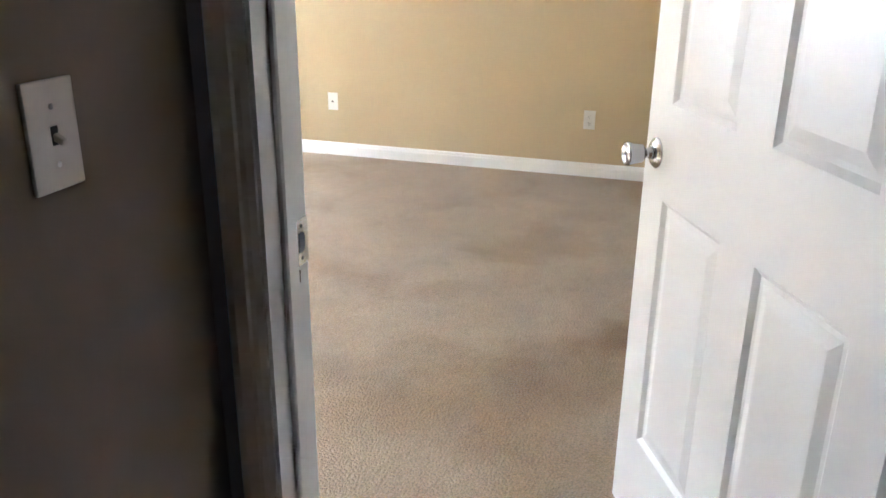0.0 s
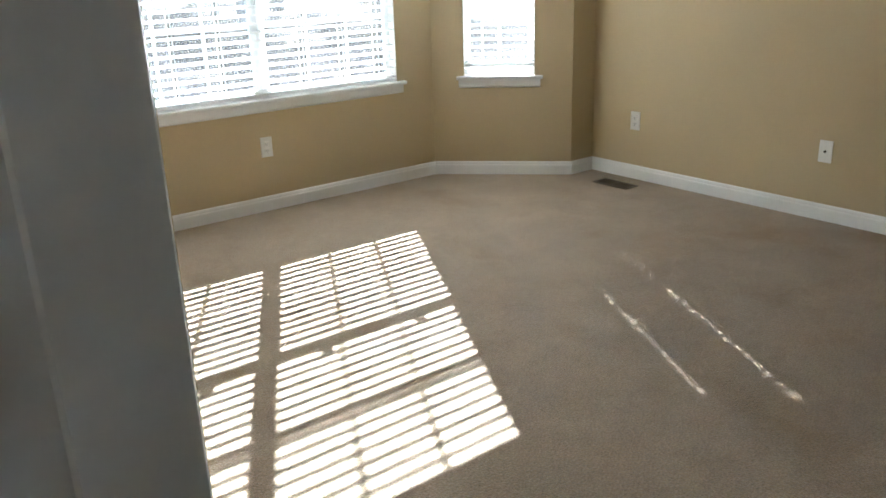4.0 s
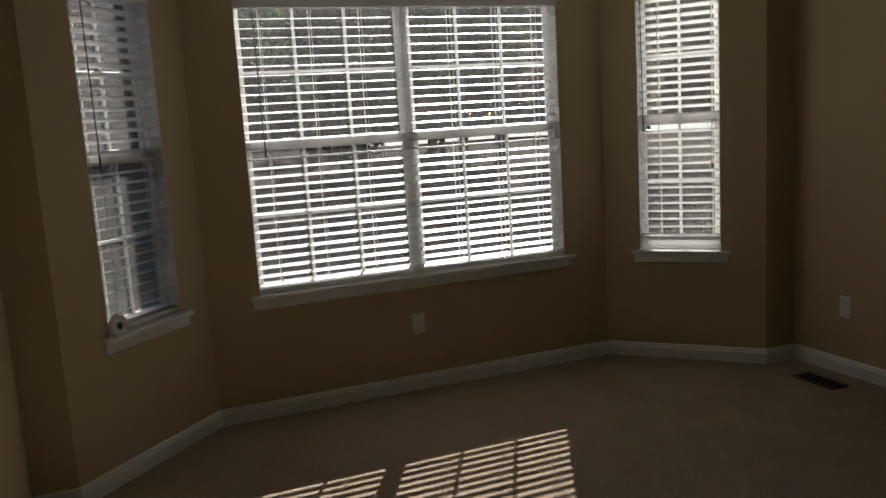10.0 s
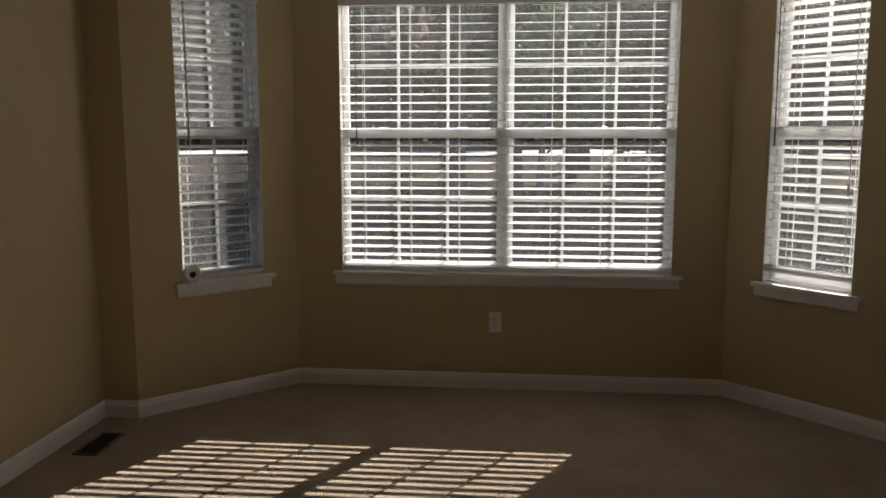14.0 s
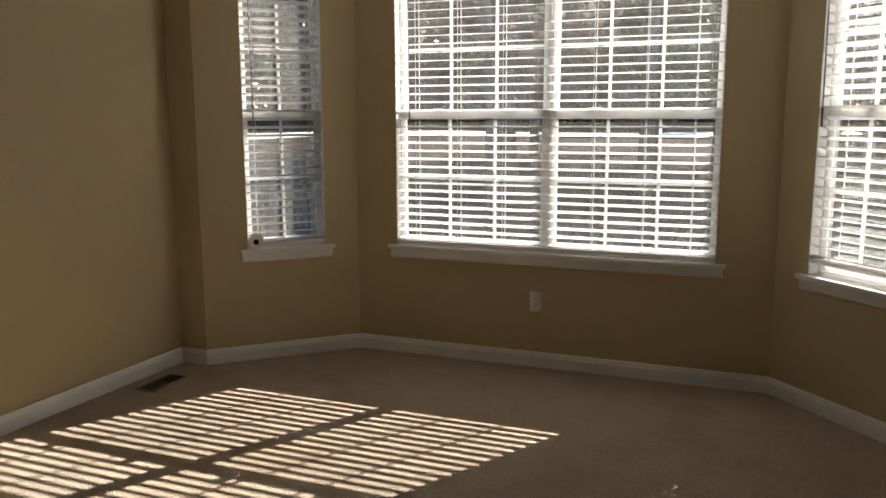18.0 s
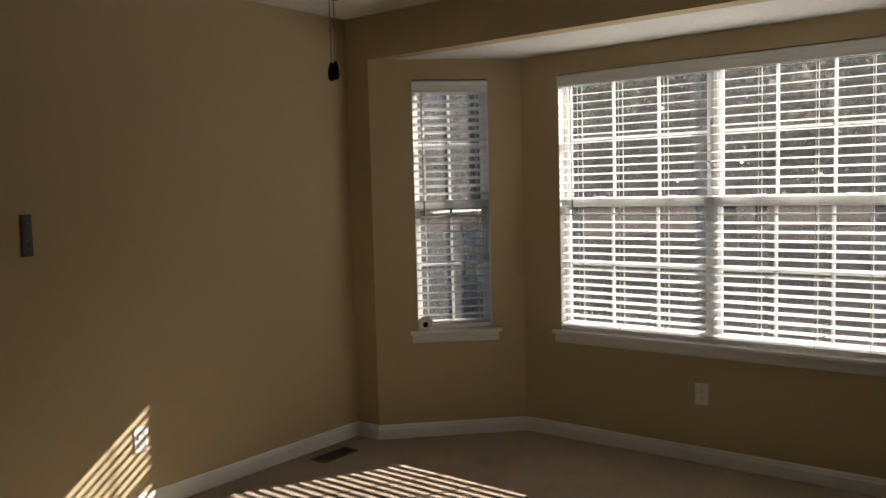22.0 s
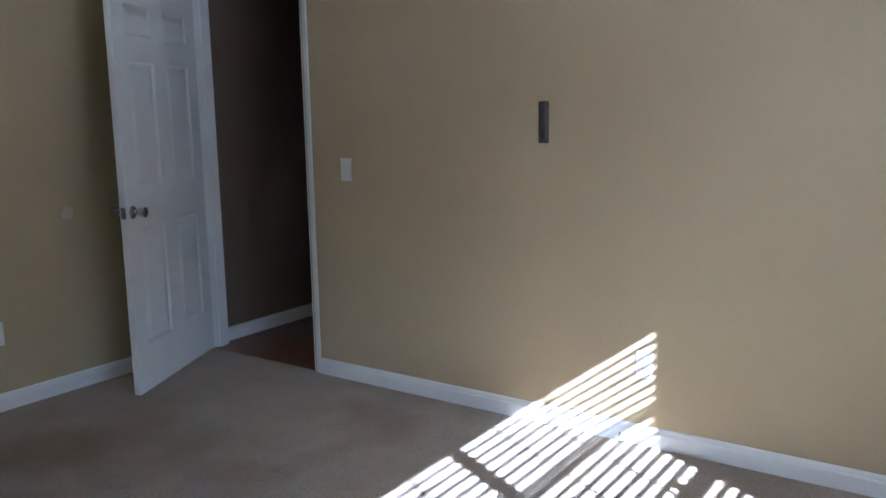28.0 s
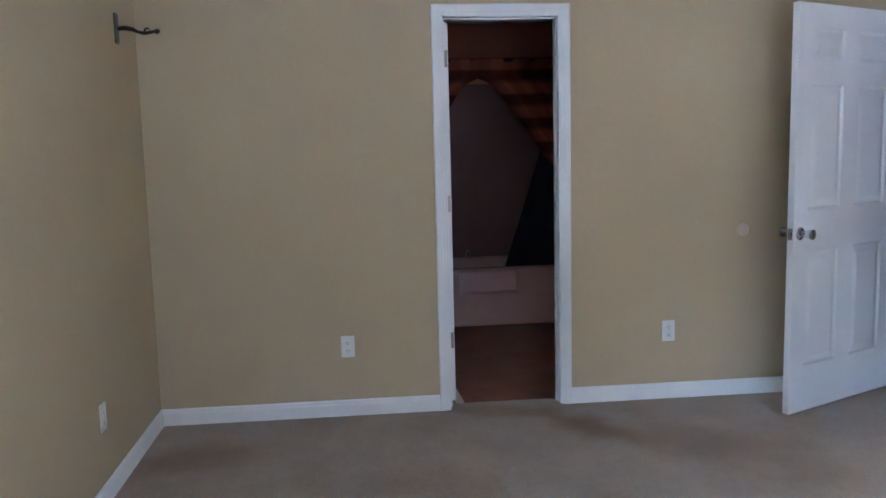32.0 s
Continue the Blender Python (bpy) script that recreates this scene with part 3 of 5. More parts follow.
def casing(parent, m, half, height, clip=(9, 9)):
    """Mitred colonial casing round an opening of clear width 2*half; local x across, y into the wall, z up."""
    r = 0.006
    for side in (-1, 1):
        w = min(1.0, clip[0 if side < 0 else 1] / CAS)
        bm = bmesh.new()
        lo = [bm.verts.new((side * (half + r + u * w), v, 0.0)) for u, v in CAS_PROFILE]
        hi = [bm.verts.new((side * (half + r + u * w), v, height + r + u)) for u, v in CAS_PROFILE]
        n = len(lo)
        for k in range(n):
            bm.faces.new((lo[k], lo[(k + 1) % n], hi[(k + 1) % n], hi[k]))
        bm.faces.new(lo)
        bm.faces.new(hi[::-1])
        part("casing_leg", bm, M_TRIM, parent, m=m)
    bm = bmesh.new()
    a = [bm.verts.new((-(half + r + u * min(1, clip[0] / CAS)), v, height + r + u)) for u, v in CAS_PROFILE]
    b = [bm.verts.new((half + r + u * min(1, clip[1] / CAS), v, height + r + u)) for u, v in CAS_PROFILE]
    n = len(a)
    for k in range(n):
        bm.faces.new((a[k], a[(k + 1) % n], b[(k + 1) % n], b[k]))
    bm.faces.new(a)
    bm.faces.new(b[::-1])
    part("casing_head", bm, M_TRIM, parent, m=m)


def door_frame(name, m, half, height, depth, stop_at, label, clip_front=(9, 9), clip_back=(9, 9)):
    """Jamb lining, stop and casing both sides. Local: x across, y from the room face into the wall, z up."""
    e = empty(name, label=label, category="door frame", kind="structure")
    for s in (-1, 1):
        x0, x1 = sorted((s * half, s * (half + JB - 0.001)))
        part("jamb", boxm(x0, x1, -0.001, depth + 0.001, -0.01, height), M_TRIM, e, m=m)
        x0, x1 = sorted((s * half, s * (half - 0.011)))
        part("door_stop_strip", boxm(x0, x1, stop_at, stop_at + 0.034, -0.01, height, bevel=0.003), M_TRIM, e, m=m)
    part("head_jamb", boxm(-half - JB + 0.001, half + JB - 0.001, -0.001, depth + 0.001, height, height + JB - 0.001), M_TRIM, e, m=m)
    part("head_stop_strip", boxm(-half, half, stop_at, stop_at + 0.034, height - 0.011, height, bevel=0.003), M_TRIM, e, m=m)
    casing(e, m, half, height, clip_front)
    casing(e, m @ Matrix.Translation((0, depth, 0)) @ Matrix.Rotation(math.pi, 4, "Z"), half, height, clip_back)
    return e


WEST_TURN = math.degrees(math.atan2(YJ, -XW))
m_entry = Matrix.Translation((XW * (1 - (EN0 + EN1) / 2 / YJ) - 0.011, (EN0 + EN1) / 2, 0)) @ Matrix.Rotation(radians(WEST_TURN), 4, "Z")
EHALF = (EN1 - EN0) / 2
entry_frame = door_frame("door_frame_1", m_entry, EHALF, EH, T, 0.046, "white painted frame of the hall doorway", (0.012, 9), (HN - EN1 - 0.008, EN0 - 0.008 - HS))
m_bath = Matrix.Translation(((BA0 + BA1) / 2, 0, 0)) @ Matrix.Rotation(radians(180), 4, "Z")
BHALF = (BA1 - BA0) / 2
bath_frame = door_frame("door_frame_2", m_bath, BHALF, BH, T, 0.048, "white painted frame of the bathroom doorway")


def strike_plate(parent, m):
    """Latch strike with its dark mouth, two screws and chipped paint below."""
    bm = boxm(-0.019, 0.017, -0.0015, 0.0008, -0.036, 0.036, bevel=0.0007)
    pl = part("strike_plate", bm, M_CHROME, parent, "worn steel strike plate", m=m)
    hole = bmesh.new()
    ring = [(-0.013, -0.015), (-0.004, -0.016), (0.003, -0.013), (0.006, -0.006), (0.006, 0.006), (0.003, 0.013), (-0.004, 0.016), (-0.013, 0.015)]
    near = [hole.verts.new((x, 0.0014, z)) for x, z in ring]
    far = [hole.verts.new((x, 0.0004, z)) for x, z in ring]
    hole.faces.new(near)
    for k in range(8):
        hole.faces.new((near[k], near[(k + 1) % 8], far[(k + 1) % 8], far[k]))
    part("strike_hole", hole, M_SLOT, pl, "dark latch mouth")
    for z in (-0.025, 0.025):
        part("screw", lathe([(0.0032, 0.0), (0.0032, 0.0012), (0.002, 0.0017), (0, 0.0017)], 10, m=Matrix.Translation((-0.004, 0, z)) @ Matrix.Rotation(radians(-90), 4, "X")), M_IRON, pl)
    part("lip", tube([(0.015, 0.0, -0.018), (0.021, -0.003, -0.018), (0.021, -0.003, 0.018), (0.015, 0.0, 0.018)], 0.0008, 6), M_CHROME, pl)


strike_plate(entry_frame, Matrix.Translation((-0.052, EN1 - 0.0005, 0.932)) @ Matrix.Rotation(math.pi, 4, "Z") @ Matrix.Scale(-1, 4, (1, 0, 0)))


# bare patches of wood where the paint has chipped round the strike
rng = random.Random(31)
for dx, z, w, h in ((-0.004, 0.878, 0.0014, 0.010), (-0.003, 0.887, 0.0022, 0.004), (-0.009, 0.982, 0.0010, 0.005)):
    bm = bmesh.new()
    top = [bm.verts.new((-0.061 + dx + w * rng.uniform(0.6, 1.1) * math.cos(a), EN1 - 0.0006, z + h * rng.uniform(0.6, 1.1) * math.sin(a))) for a in (0, 0.8, 1.6, 2.4, 3.2, 4.0, 4.8, 5.6)]
    bot = [bm.verts.new((v.co.x, EN1 + 0.0004, v.co.z)) for v in top]
    bm.faces.new(top)
    for k in range(8):
        bm.faces.new((top[k], top[(k + 1) % 8], bot[(k + 1) % 8], bot[k]))
    part("paint_chip", bm, M_CHIP, entry_frame, "bare brown wood under chipped paint")


# ---------------------------------------------------------------- doors
def door_leaf_mesh(width, height, thick, parent, m):
    """Six-panel leaf: x from the hinge edge, y through the thickness, z up."""
    bm = bmesh.new()
    st, mid = 0.110, 0.122
    pw = (width - 2 * st - mid) / 2
    xs = [0, st, st + pw, st + pw + mid, width - st, width]
    zs = [0, 0.235, 0.83, 1.035, 1.655, 1.775, 1.925, height]
    rings = ((0.0, 0.0), (0.006, 0.004), (0.012, 0.0085), (0.022, 0.0085), (0.046, 0.0025), (0.052, 0.0022))
    for side in (0, 1):
        y0, sg = (0.0, 1) if side == 0 else (thick, -1)
        for i in range(5):
            for j in range(7):
                a, b, c, d = xs[i], xs[i + 1], zs[j], zs[j + 1]
                if i in (1, 3) and j in (1, 3, 5):
                    prev = None
                    for off, dep in rings:
                        cur = [bm.verts.new((x, y0 + sg * dep, z)) for x, z in ((a + off, c + off), (b - off, c + off), (b - off, d - off), (a + off, d - off))]
                        if prev:
                            for k in range(4):
                                bm.faces.new((prev[k], prev[(k + 1) % 4], cur[(k + 1) % 4], cur[k]))
                        prev = cur
                    bm.faces.new(prev)
                else:
                    bm.faces.new([bm.verts.new((x, y0, z)) for x, z in ((a, c), (b, c), (b, d), (a, d))])
    w, h = width, height
    for q in (((0, 0), (0, h)), ((w, 0), (w, h)),):
        (x0, z0), (x1, z1) = q
        bm.faces.new([bm.verts.new(v) for v in ((x0, 0, z0), (x0, thick, z0), (x1, thick, z1), (x1, 0, z1))])
    for z in (0, h):
        bm.faces.new([bm.verts.new(v) for v in ((0, 0, z), (w, 0, z), (w, thick, z), (0, thick, z))])
    bmesh.ops.remove_doubles(bm, verts=bm.verts, dist=1e-5)
    return part("leaf", bm, M_DOOR, parent, m=m)


def knob_set(leaf, x, z, thick):
    """Round passage knobs on roses, both sides, with the latch in the edge."""
    prof_rose = [(0.0335, 0.0), (0.0335, 0.0025), (0.031, 0.005), (0.0285, 0.0055), (0.026, 0.009), (0.019, 0.0105), (0.017, 0.0105), (0.0, 0.0105)]
    prof_knob = [(0.0145, 0.009), (0.0135, 0.016), (0.0105, 0.019), (0.0105, 0.026), (0.0135, 0.030), (0.0185, 0.032), (0.0205, 0.036), (0.0245, 0.058), (0.0262, 0.063), (0.0262, 0.067), (0.0245, 0.070), (0.0205, 0.0705), (0.0185, 0.068), (0.013, 0.0665), (0.012, 0.0675), (0.0, 0.0675)]
    for y, rx in ((0.0, 90), (thick, -90)):
        mm = Matrix.Translation((x, y, z)) @ Matrix.Rotation(radians(rx), 4, "X")
        rose = part("rose", lathe(prof_rose, 28, m=mm), M_CHROME, leaf, "satin nickel rose", smooth=True)
        part("knob", lathe(prof_knob, 28, m=mm), M_CHROME, rose, "round satin nickel door knob", smooth=True)
    edge = x + 0.056
    part("latch_plate", boxm(edge - 0.0005, edge + 0.0015, thick / 2 - 0.0125, thick / 2 + 0.0125, z - 0.028, z + 0.028, bevel=0.0004), M_CHROME, leaf)
    part("latch_bolt", boxm(edge, edge + 0.011, thick / 2 - 0.006, thick / 2 + 0.006, z - 0.008, z + 0.008, bevel=0.002), M_CHROME, leaf)


def hinge_at(parent, m):
    h = part("hinge", tube([(0, 0, -0.045), (0, 0, 0.045)], 0.006, 10), M_CHROME, parent, "satin nickel butt hinge", m=m)
    part("hinge_leaf", boxm(-0.001, 0.0015, 0.003, 0.034, -0.044, 0.044, bevel=0.0005), M_CHROME, h)
    for z in (-0.048, 0.048):
        part("hinge_tip", lathe([(0.0062, -0.003), (0.0062, 0.002), (0.003, 0.005), (0, 0.005)], 10, m=Matrix.Translation((0, 0, z))), M_CHROME, h)


DOOR_W, DOOR_T = 0.876, 0.035
m_leaf = Matrix.Translation((-0.028, EN0 - 0.010, 0.012)) @ Matrix.Rotation(radians(25.9), 4, "Z") @ Matrix.Translation((0.004, -DOOR_T + 0.028, 0))
entry_door = empty("door_1", label="white six-panel hall door standing open into the room", category="door", kind="structure")
leaf = door_leaf_mesh(DOOR_W, 2.042, DOOR_T, entry_door, m_leaf)
knob_set(leaf, DOOR_W - 0.056, 0.921, DOOR_T)
for z in (0.22, 1.02, 1.82):
    hinge_at(entry_door, Matrix.Translation((-0.030, EN0 + 0.002, z)) @ Matrix.Rotation(radians(180), 4, "Z"))

BDW = BA1 - BA0 - 0.006
bath_door = empty("door_2", label="white six-panel bathroom door swung open inside the bathroom", category="door", kind="structure")
m_bleaf = Matrix.Translation((BA1 - 0.004, -T - 0.004, 0.010)) @ Matrix.Rotation(radians(-85), 4, "Z") @ Matrix.Translation((0.002, -DOOR_T, 0))
bleaf = door_leaf_mesh(BDW, 2.042, DOOR_T, bath_door, m_bleaf)
knob_set(bleaf, BDW - 0.056, 0.925, DOOR_T)
for z, leaf_mat, leaf_label in ((0.35, M_NICKEL, "dull nickel hinge leaf"), (1.10, M_IVORY, "paint-clogged hinge leaf"), (1.865, M_NICKEL, "dull nickel hinge leaf")):
    h = part("hinge", boxm(-0.002, 0.0012, -0.075, -0.045, z - 0.045, z + 0.045, bevel=0.0005), M_CHROME, bath_door, "satin nickel butt hinge", m=Matrix.Translation((BA1 - 0.0005, 0, 0)))
    part("hinge_leaf", boxm(-0.034, -0.006, -T - 0.0062, -T - 0.0042, z - 0.044, z + 0.044, bevel=0.0005), leaf_mat, h, leaf_label)
    part("hinge_pin", tube([(-0.004, -T - 0.006, z - 0.046), (-0.004, -T - 0.006, z + 0.046)], 0.006, 10), M_CHROME, h)

# a wedge that holds the bathroom door open
wedge = bmesh.new()
tri = ((0.0, 0.0), (-0.046, 0.0), (-0.046, 0.004), (-0.006, 0.078), (0.0, 0.078))
near, far = ([wedge.verts.new((x, y, z)) for x, z in tri] for y in (0.016, -0.016))
wedge.faces.new(near)
wedge.faces.new(far[::-1])
for k in range(len(tri)):
    wedge.faces.new((near[k], far[k], far[(k + 1) % len(tri)], near[(k + 1) % len(tri)]))
tagged(part("door_wedge", wedge, M_IVORY, m=Matrix.Translation((BA1 - 0.040, -T - 0.030, -0.0118))), "pale door wedge on the floor against the open bathroom door", "door wedge")


# ---------------------------------------------------------------- windows
def window_unit(parent, x0, x1, z0, z1, y0, cols, glass=None):
    """One double-hung vinyl unit. Local: x along the wall, y outward, z up. The unit's room face is at y0."""
    fr = 0.012
    fd = 0.062
    for a, b, c, d in ((x0, x0 + fr, z0, z1), (x1 - fr, x1, z0, z1), (x0 + fr, x1 - fr, z1 - fr, z1), (x0 + fr, x1 - fr, z0, z0 + 0.016)):
        part("window_frame", boxm(a, b, y0, y0 + fd, c, d, bevel=0.003), M_VINYL, parent)
    zm = z0 + (z1 - z0) * 0.502
    sashes = (("lower_sash", y0 + 0.003, z0 + 0.016, zm + 0.020), ("upper_sash", y0 + 0.025, zm - 0.020, z1 - fr))
    a, b = x0 + fr, x1 - fr
    for nm, y, c, d in sashes:
        st, top, bot = 0.024, 0.020 if nm == "upper_sash" else 0.040, 0.032 if nm == "lower_sash" else 0.040
        bm = bmesh.new()
        for q in ((a, a + st, c, d), (b - st, b, c, d), (a + st, b - st, c, c + bot), (a + st, b - st, d - top, d)):
            box(bm, q[0], q[1], y, y + 0.020, q[2], q[3], bevel=0.002)
        sash = part(nm, bm, M_VINYL, parent, "white vinyl sash")
        ga, gb, gc, gd = a + st, b - st, c + bot, d - top
        pane = part("pane", boxm(ga - 0.004, gb + 0.004, y + 0.008, y + 0.012, gc - 0.004, gd + 0.004), glass or M_GLASS, sash, "clear glass pane")
        pane.visible_shadow = False
        for k in range(1, cols):
            x = ga + (gb - ga) * k / cols
            part("muntin", boxm(x - 0.0075, x + 0.0075, y + 0.003, y + 0.017, gc, gd, bevel=0.002), M_VINYL, sash)
        z = (gc + gd) / 2
        part("muntin", boxm(ga, gb, y + 0.0035, y + 0.0165, z - 0.0075, z + 0.0075, bevel=0.002), M_VINYL, sash)
        if nm == "lower_sash":
            part("insect_screen", boxm(a, b, y0 + fd - 0.006, y0 + fd - 0.005, c + 0.01, d), M_SCREEN, parent, "fine grey insect screen")
            for k in ((0.25, 0.75) if b - a > 0.5 else (0.5,)):
                x = a + (b - a) * k
                part("sash_lock", boxm(x - 0.028, x + 0.028, y - 0.004, y + 0.024, d, d + 0.014, bevel=0.004), M_VINYL, sash)


def window_set(name, m, x0, x1, units, label, glass=None):
    """Stool, apron and units in the opening x0..x1 of a bay wall. Local y outward."""
    e = empty(name, label=label, category="window", kind="structure")
    for a, b, cols in units:
        window_unit(e, a, b, SILL + 0.002, HEAD - 0.002, 0.058, cols, glass)
    for k in range(len(units) - 1):
        part("mullion", boxm(units[k][1], units[k + 1][0], 0.052, 0.120, SILL + 0.002, HEAD - 0.002, bevel=0.004), M_VINYL, e)
    for a, b in ((x0 + 0.0005, x0 + 0.004), (x1 - 0.004, x1 - 0.0005)):
        part("jamb_liner", boxm(a, b, 0.001, 0.057, SILL + 0.002, HEAD - 0.0015), M_TRIM, e, "white painted window return")
    bm = boxm(x0 - 0.045, x1 + 0.052, -0.036, 0.0, SILL - 0.022, SILL, bevel=0.006, seg=2)
    box(bm, x0 + 0.001, x1 - 0.001, -0.003, 0.058, SILL - 0.021, SILL + 0.0015)
    part("window_sill", bm, M_TRIM, e, "white painted window stool")
    part("apron", sweep([(-0.0, SILL - 0.022), (-0.015, SILL - 0.022), (-0.015, SILL - 0.062), (-0.012, SILL - 0.070), (-0.006, SILL - 0.074), (0.0, SILL - 0.076)], x1 - x0 + 0.070),
         M_TRIM, e, m=Matrix.Translation((x0 - 0.033, 0, 0)))
    for o in list(e.children):
        o.matrix_basis = m @ o.matrix_basis
    return e


def blind(m, x0, x1, bottom, tilt, cords, label, wand_x, pull_x, pull_len):
    """A two-inch slatted blind hung in the opening. tilt: degrees by which the room edge of the slats is raised."""
    e = empty("window_blind", m, label=label, category="blind", group="blinds in the bay")
    y = 0.029
    a, b = x0 + 0.006, x1 - 0.006
    bm = sweep([(-0.004, HEAD - 0.076), (-0.016, HEAD - 0.076), (-0.0165, HEAD - 0.068), (-0.013, HEAD - 0.064), (-0.013, HEAD - 0.030), (-0.0165, HEAD - 0.024), (-0.0175, HEAD - 0.014), (-0.015, HEAD - 0.010), (-0.004, HEAD - 0.010)], x1 - x0 - 0.004)
    val = part("valance", bm, M_TRIM, e, "white moulded valance", m=Matrix.Translation((x0 + 0.002, 0, 0)))
    part("valance_clip", boxm(x1 - 0.028, x1 - 0.012, -0.0185, -0.0168, HEAD - 0.028, HEAD - 0.021, bevel=0.0005), M_SLOT, val)
    part("headrail", boxm(a, b, 0.014, y + 0.026, HEAD - 0.056, HEAD - 0.0015), M_TRIM, e)
    pitch, w = 0.0455, 0.050
    top = HEAD - 0.078
    n = int((top - bottom - 0.03) / pitch) + 1
    # one slat mesh, slightly crowned, shared by all
    bm = bmesh.new()
    us = (-w / 2, -0.0033, 0.0033, w / 2)
    xs = [0.0, *sorted(v for c in cords for v in (c - a - 0.005, c - a + 0.005)), b - a]
    holes = {(2 * k + 1, 1) for k in range(len(cords))}

    def crown(u):
        return 0.0014 * (1 - (2 * u / w) ** 2)

    for i in range(len(xs) - 1):
        for j in range(3):
            if (i, j) in holes:
                continue
            for sz in (0.0008, -0.0008):
                bm.faces.new([bm.verts.new((x, u, crown(u) + sz)) for x, u in ((xs[i], us[j]), (xs[i + 1], us[j]), (xs[i + 1], us[j + 1]), (xs[i], us[j + 1]))])
            edges = (((xs[i], us[j]), (xs[i + 1], us[j]), j == 0 or (i, j - 1) in holes), ((xs[i], us[j + 1]), (xs[i + 1], us[j + 1]), j == 2 or (i, j + 1) in holes),
                     ((xs[i], us[j]), (xs[i], us[j + 1]), i == 0 or (i - 1, j) in holes), ((xs[i + 1], us[j]), (xs[i + 1], us[j + 1]), i == len(xs) - 2 or (i + 1, j) in holes))
            for p, q, needed in edges:
                if needed:
                    bm.faces.new([bm.verts.new((v[0], v[1], crown(v[1]) + sz)) for v, sz in ((p, 0.0008), (q, 0.0008), (q, -0.0008), (p, -0.0008))])
    bmesh.ops.remove_doubles(bm, verts=bm.verts, dist=1e-6)
    bmesh.ops.recalc_face_normals(bm, faces=bm.faces[:])
    me = bpy.data.meshes.new("slat")
    bm.to_mesh(me)
    bm.free()
    me.materials.append(M_SLAT)
    rng = random.Random(int(x0 * 1000) + int(m.translation.x * 100))
    for k in range(n):
        z = top - k * pitch
        t = tilt + rng.uniform(-1.2, 1.2)
        shared("slat", me, e, Matrix.Translation((a + rng.uniform(-0.0015, 0.0015), y, z)) @ Matrix.Rotation(radians(-t), 4, "X") @ Matrix.Rotation(radians(rng.uniform(-0.06, 0.06)), 4, "Y"))
    part("bottom_rail", boxm(a, b, y - 0.026, y + 0.026, bottom, bottom + 0.021, bevel=0.003, seg=2), M_SLAT, e)
    for cx in cords:
        for dy in (-0.0275, 0.0275):
            part("ladder_cord", tube([(cx, y + dy, bottom + 0.01), (cx, y + dy, HEAD - 0.05)], 0.0017, 5), M_CORD, e)
    wx = wand_x
    wand = part("tilt_wand", tube([(wx, y - 0.030, HEAD - 0.075), (wx + 0.002, y - 0.046, HEAD - 0.10), (wx + 0.006, y - 0.044, HEAD - 0.72)], 0.0032, 6), M_WAND, e, "smoky plastic tilt wand")
    part("wand_grip", tube([(wx + 0.006, y - 0.044, HEAD - 0.72), (wx + 0.006, y - 0.044, HEAD - 0.80)], 0.0045, 8), M_WAND, wand)
    cord = part("lift_cord", tube([(pull_x, y - 0.031, HEAD - 0.07), (pull_x, y - 0.033, HEAD - pull_len)], 0.0014, 5), M_CORD, e)
    part("tassel", lathe([(0.002, 0.0), (0.006, -0.006), (0.009, -0.03), (0.008, -0.04), (0, -0.04)], 10, m=Matrix.Translation((pull_x, y - 0.033, HEAD - pull_len))), M_CORD, cord)
    return e


m_c, _ = along((C1, YB), (C2, YB))
m_l, _ = along((J1, YJ), (C1, YB))
m_r, _ = along((C2, YB), (J2, YJ))
ca, cb = CW0 - C1, CW1 - C1
cm = (ca + cb) / 2
window_set("window_1", m_c, ca, cb, [(ca + 0.002, cm - 0.0075, 3), (cm + 0.0075, cb - 0.002, 3)], "white vinyl double double-hung window with grilles in the bay")
window_set("window_2", m_l, SML, SML + SW, [(SML + 0.002, SML + SW - 0.002, 2)], "narrow white vinyl double-hung window with hazy panes in the angled bay wall", M_GLASS_HAZY)
window_set("window_3", m_r, SMR, SMR + SW, [(SMR + 0.002, SMR + SW - 0.002, 2)], "narrow white vinyl double-hung window in the angled bay wall")
blind(m_c, ca, cb, SILL + 0.006, -9, [ca + 0.126, ca + 0.379, ca + 0.642, cm + 0.246, cm + 0.513, cb - 0.130], "wide white two-inch slatted blind lowered, slats half open", ca + 0.088, cb - 0.06, 0.55)
blind(m_l, SML, SML + SW, SILL + 0.012, 17, [SML + 0.07, SML + SW - 0.07], "narrow white slatted blind lowered over the window", SML + 0.05, SML + SW - 0.05, 0.10)
blind(m_r, SMR, SMR + SW, SILL + 0.055, 19, [0.324, 0.612], "narrow white slatted blind lowered to just above the sill", SMR + 0.030, SMR + SW - 0.045, 0.98)

# ---------------------------------------------------------------- outlets and switches
def wall_frame(x, y, z, turn):
    """Local frame on a wall: x along it, y into it, z up. turn: degrees about z."""
    return Matrix.Translation((x, y, z)) @ Matrix.Rotation(radians(turn), 4, "Z")


EASTW, SOUTHW, WESTW, NORTHW = -90, 180, WEST_TURN, 0


def west_x(y):
    return XW * (1 - y / YJ)



def plate(e, w=0.070, h=0.1145, material=None):
    bm = boxm(-w / 2, w / 2, -0.0055, 0.0, -h / 2, h / 2, bevel=0.0025, seg=2)
    return part("cover_plate", bm, material or M_PLATE, e)


def screw_at(parent, x, z):
    part("screw", lathe([(0.0033, 0), (0.0033, 0.0008), (0.002, 0.0014), (0, 0.0014)], 10, m=Matrix.Translation((x, -0.0055, z)) @ Matrix.Rotation(radians(90), 4, "X")), M_PLATE, parent)


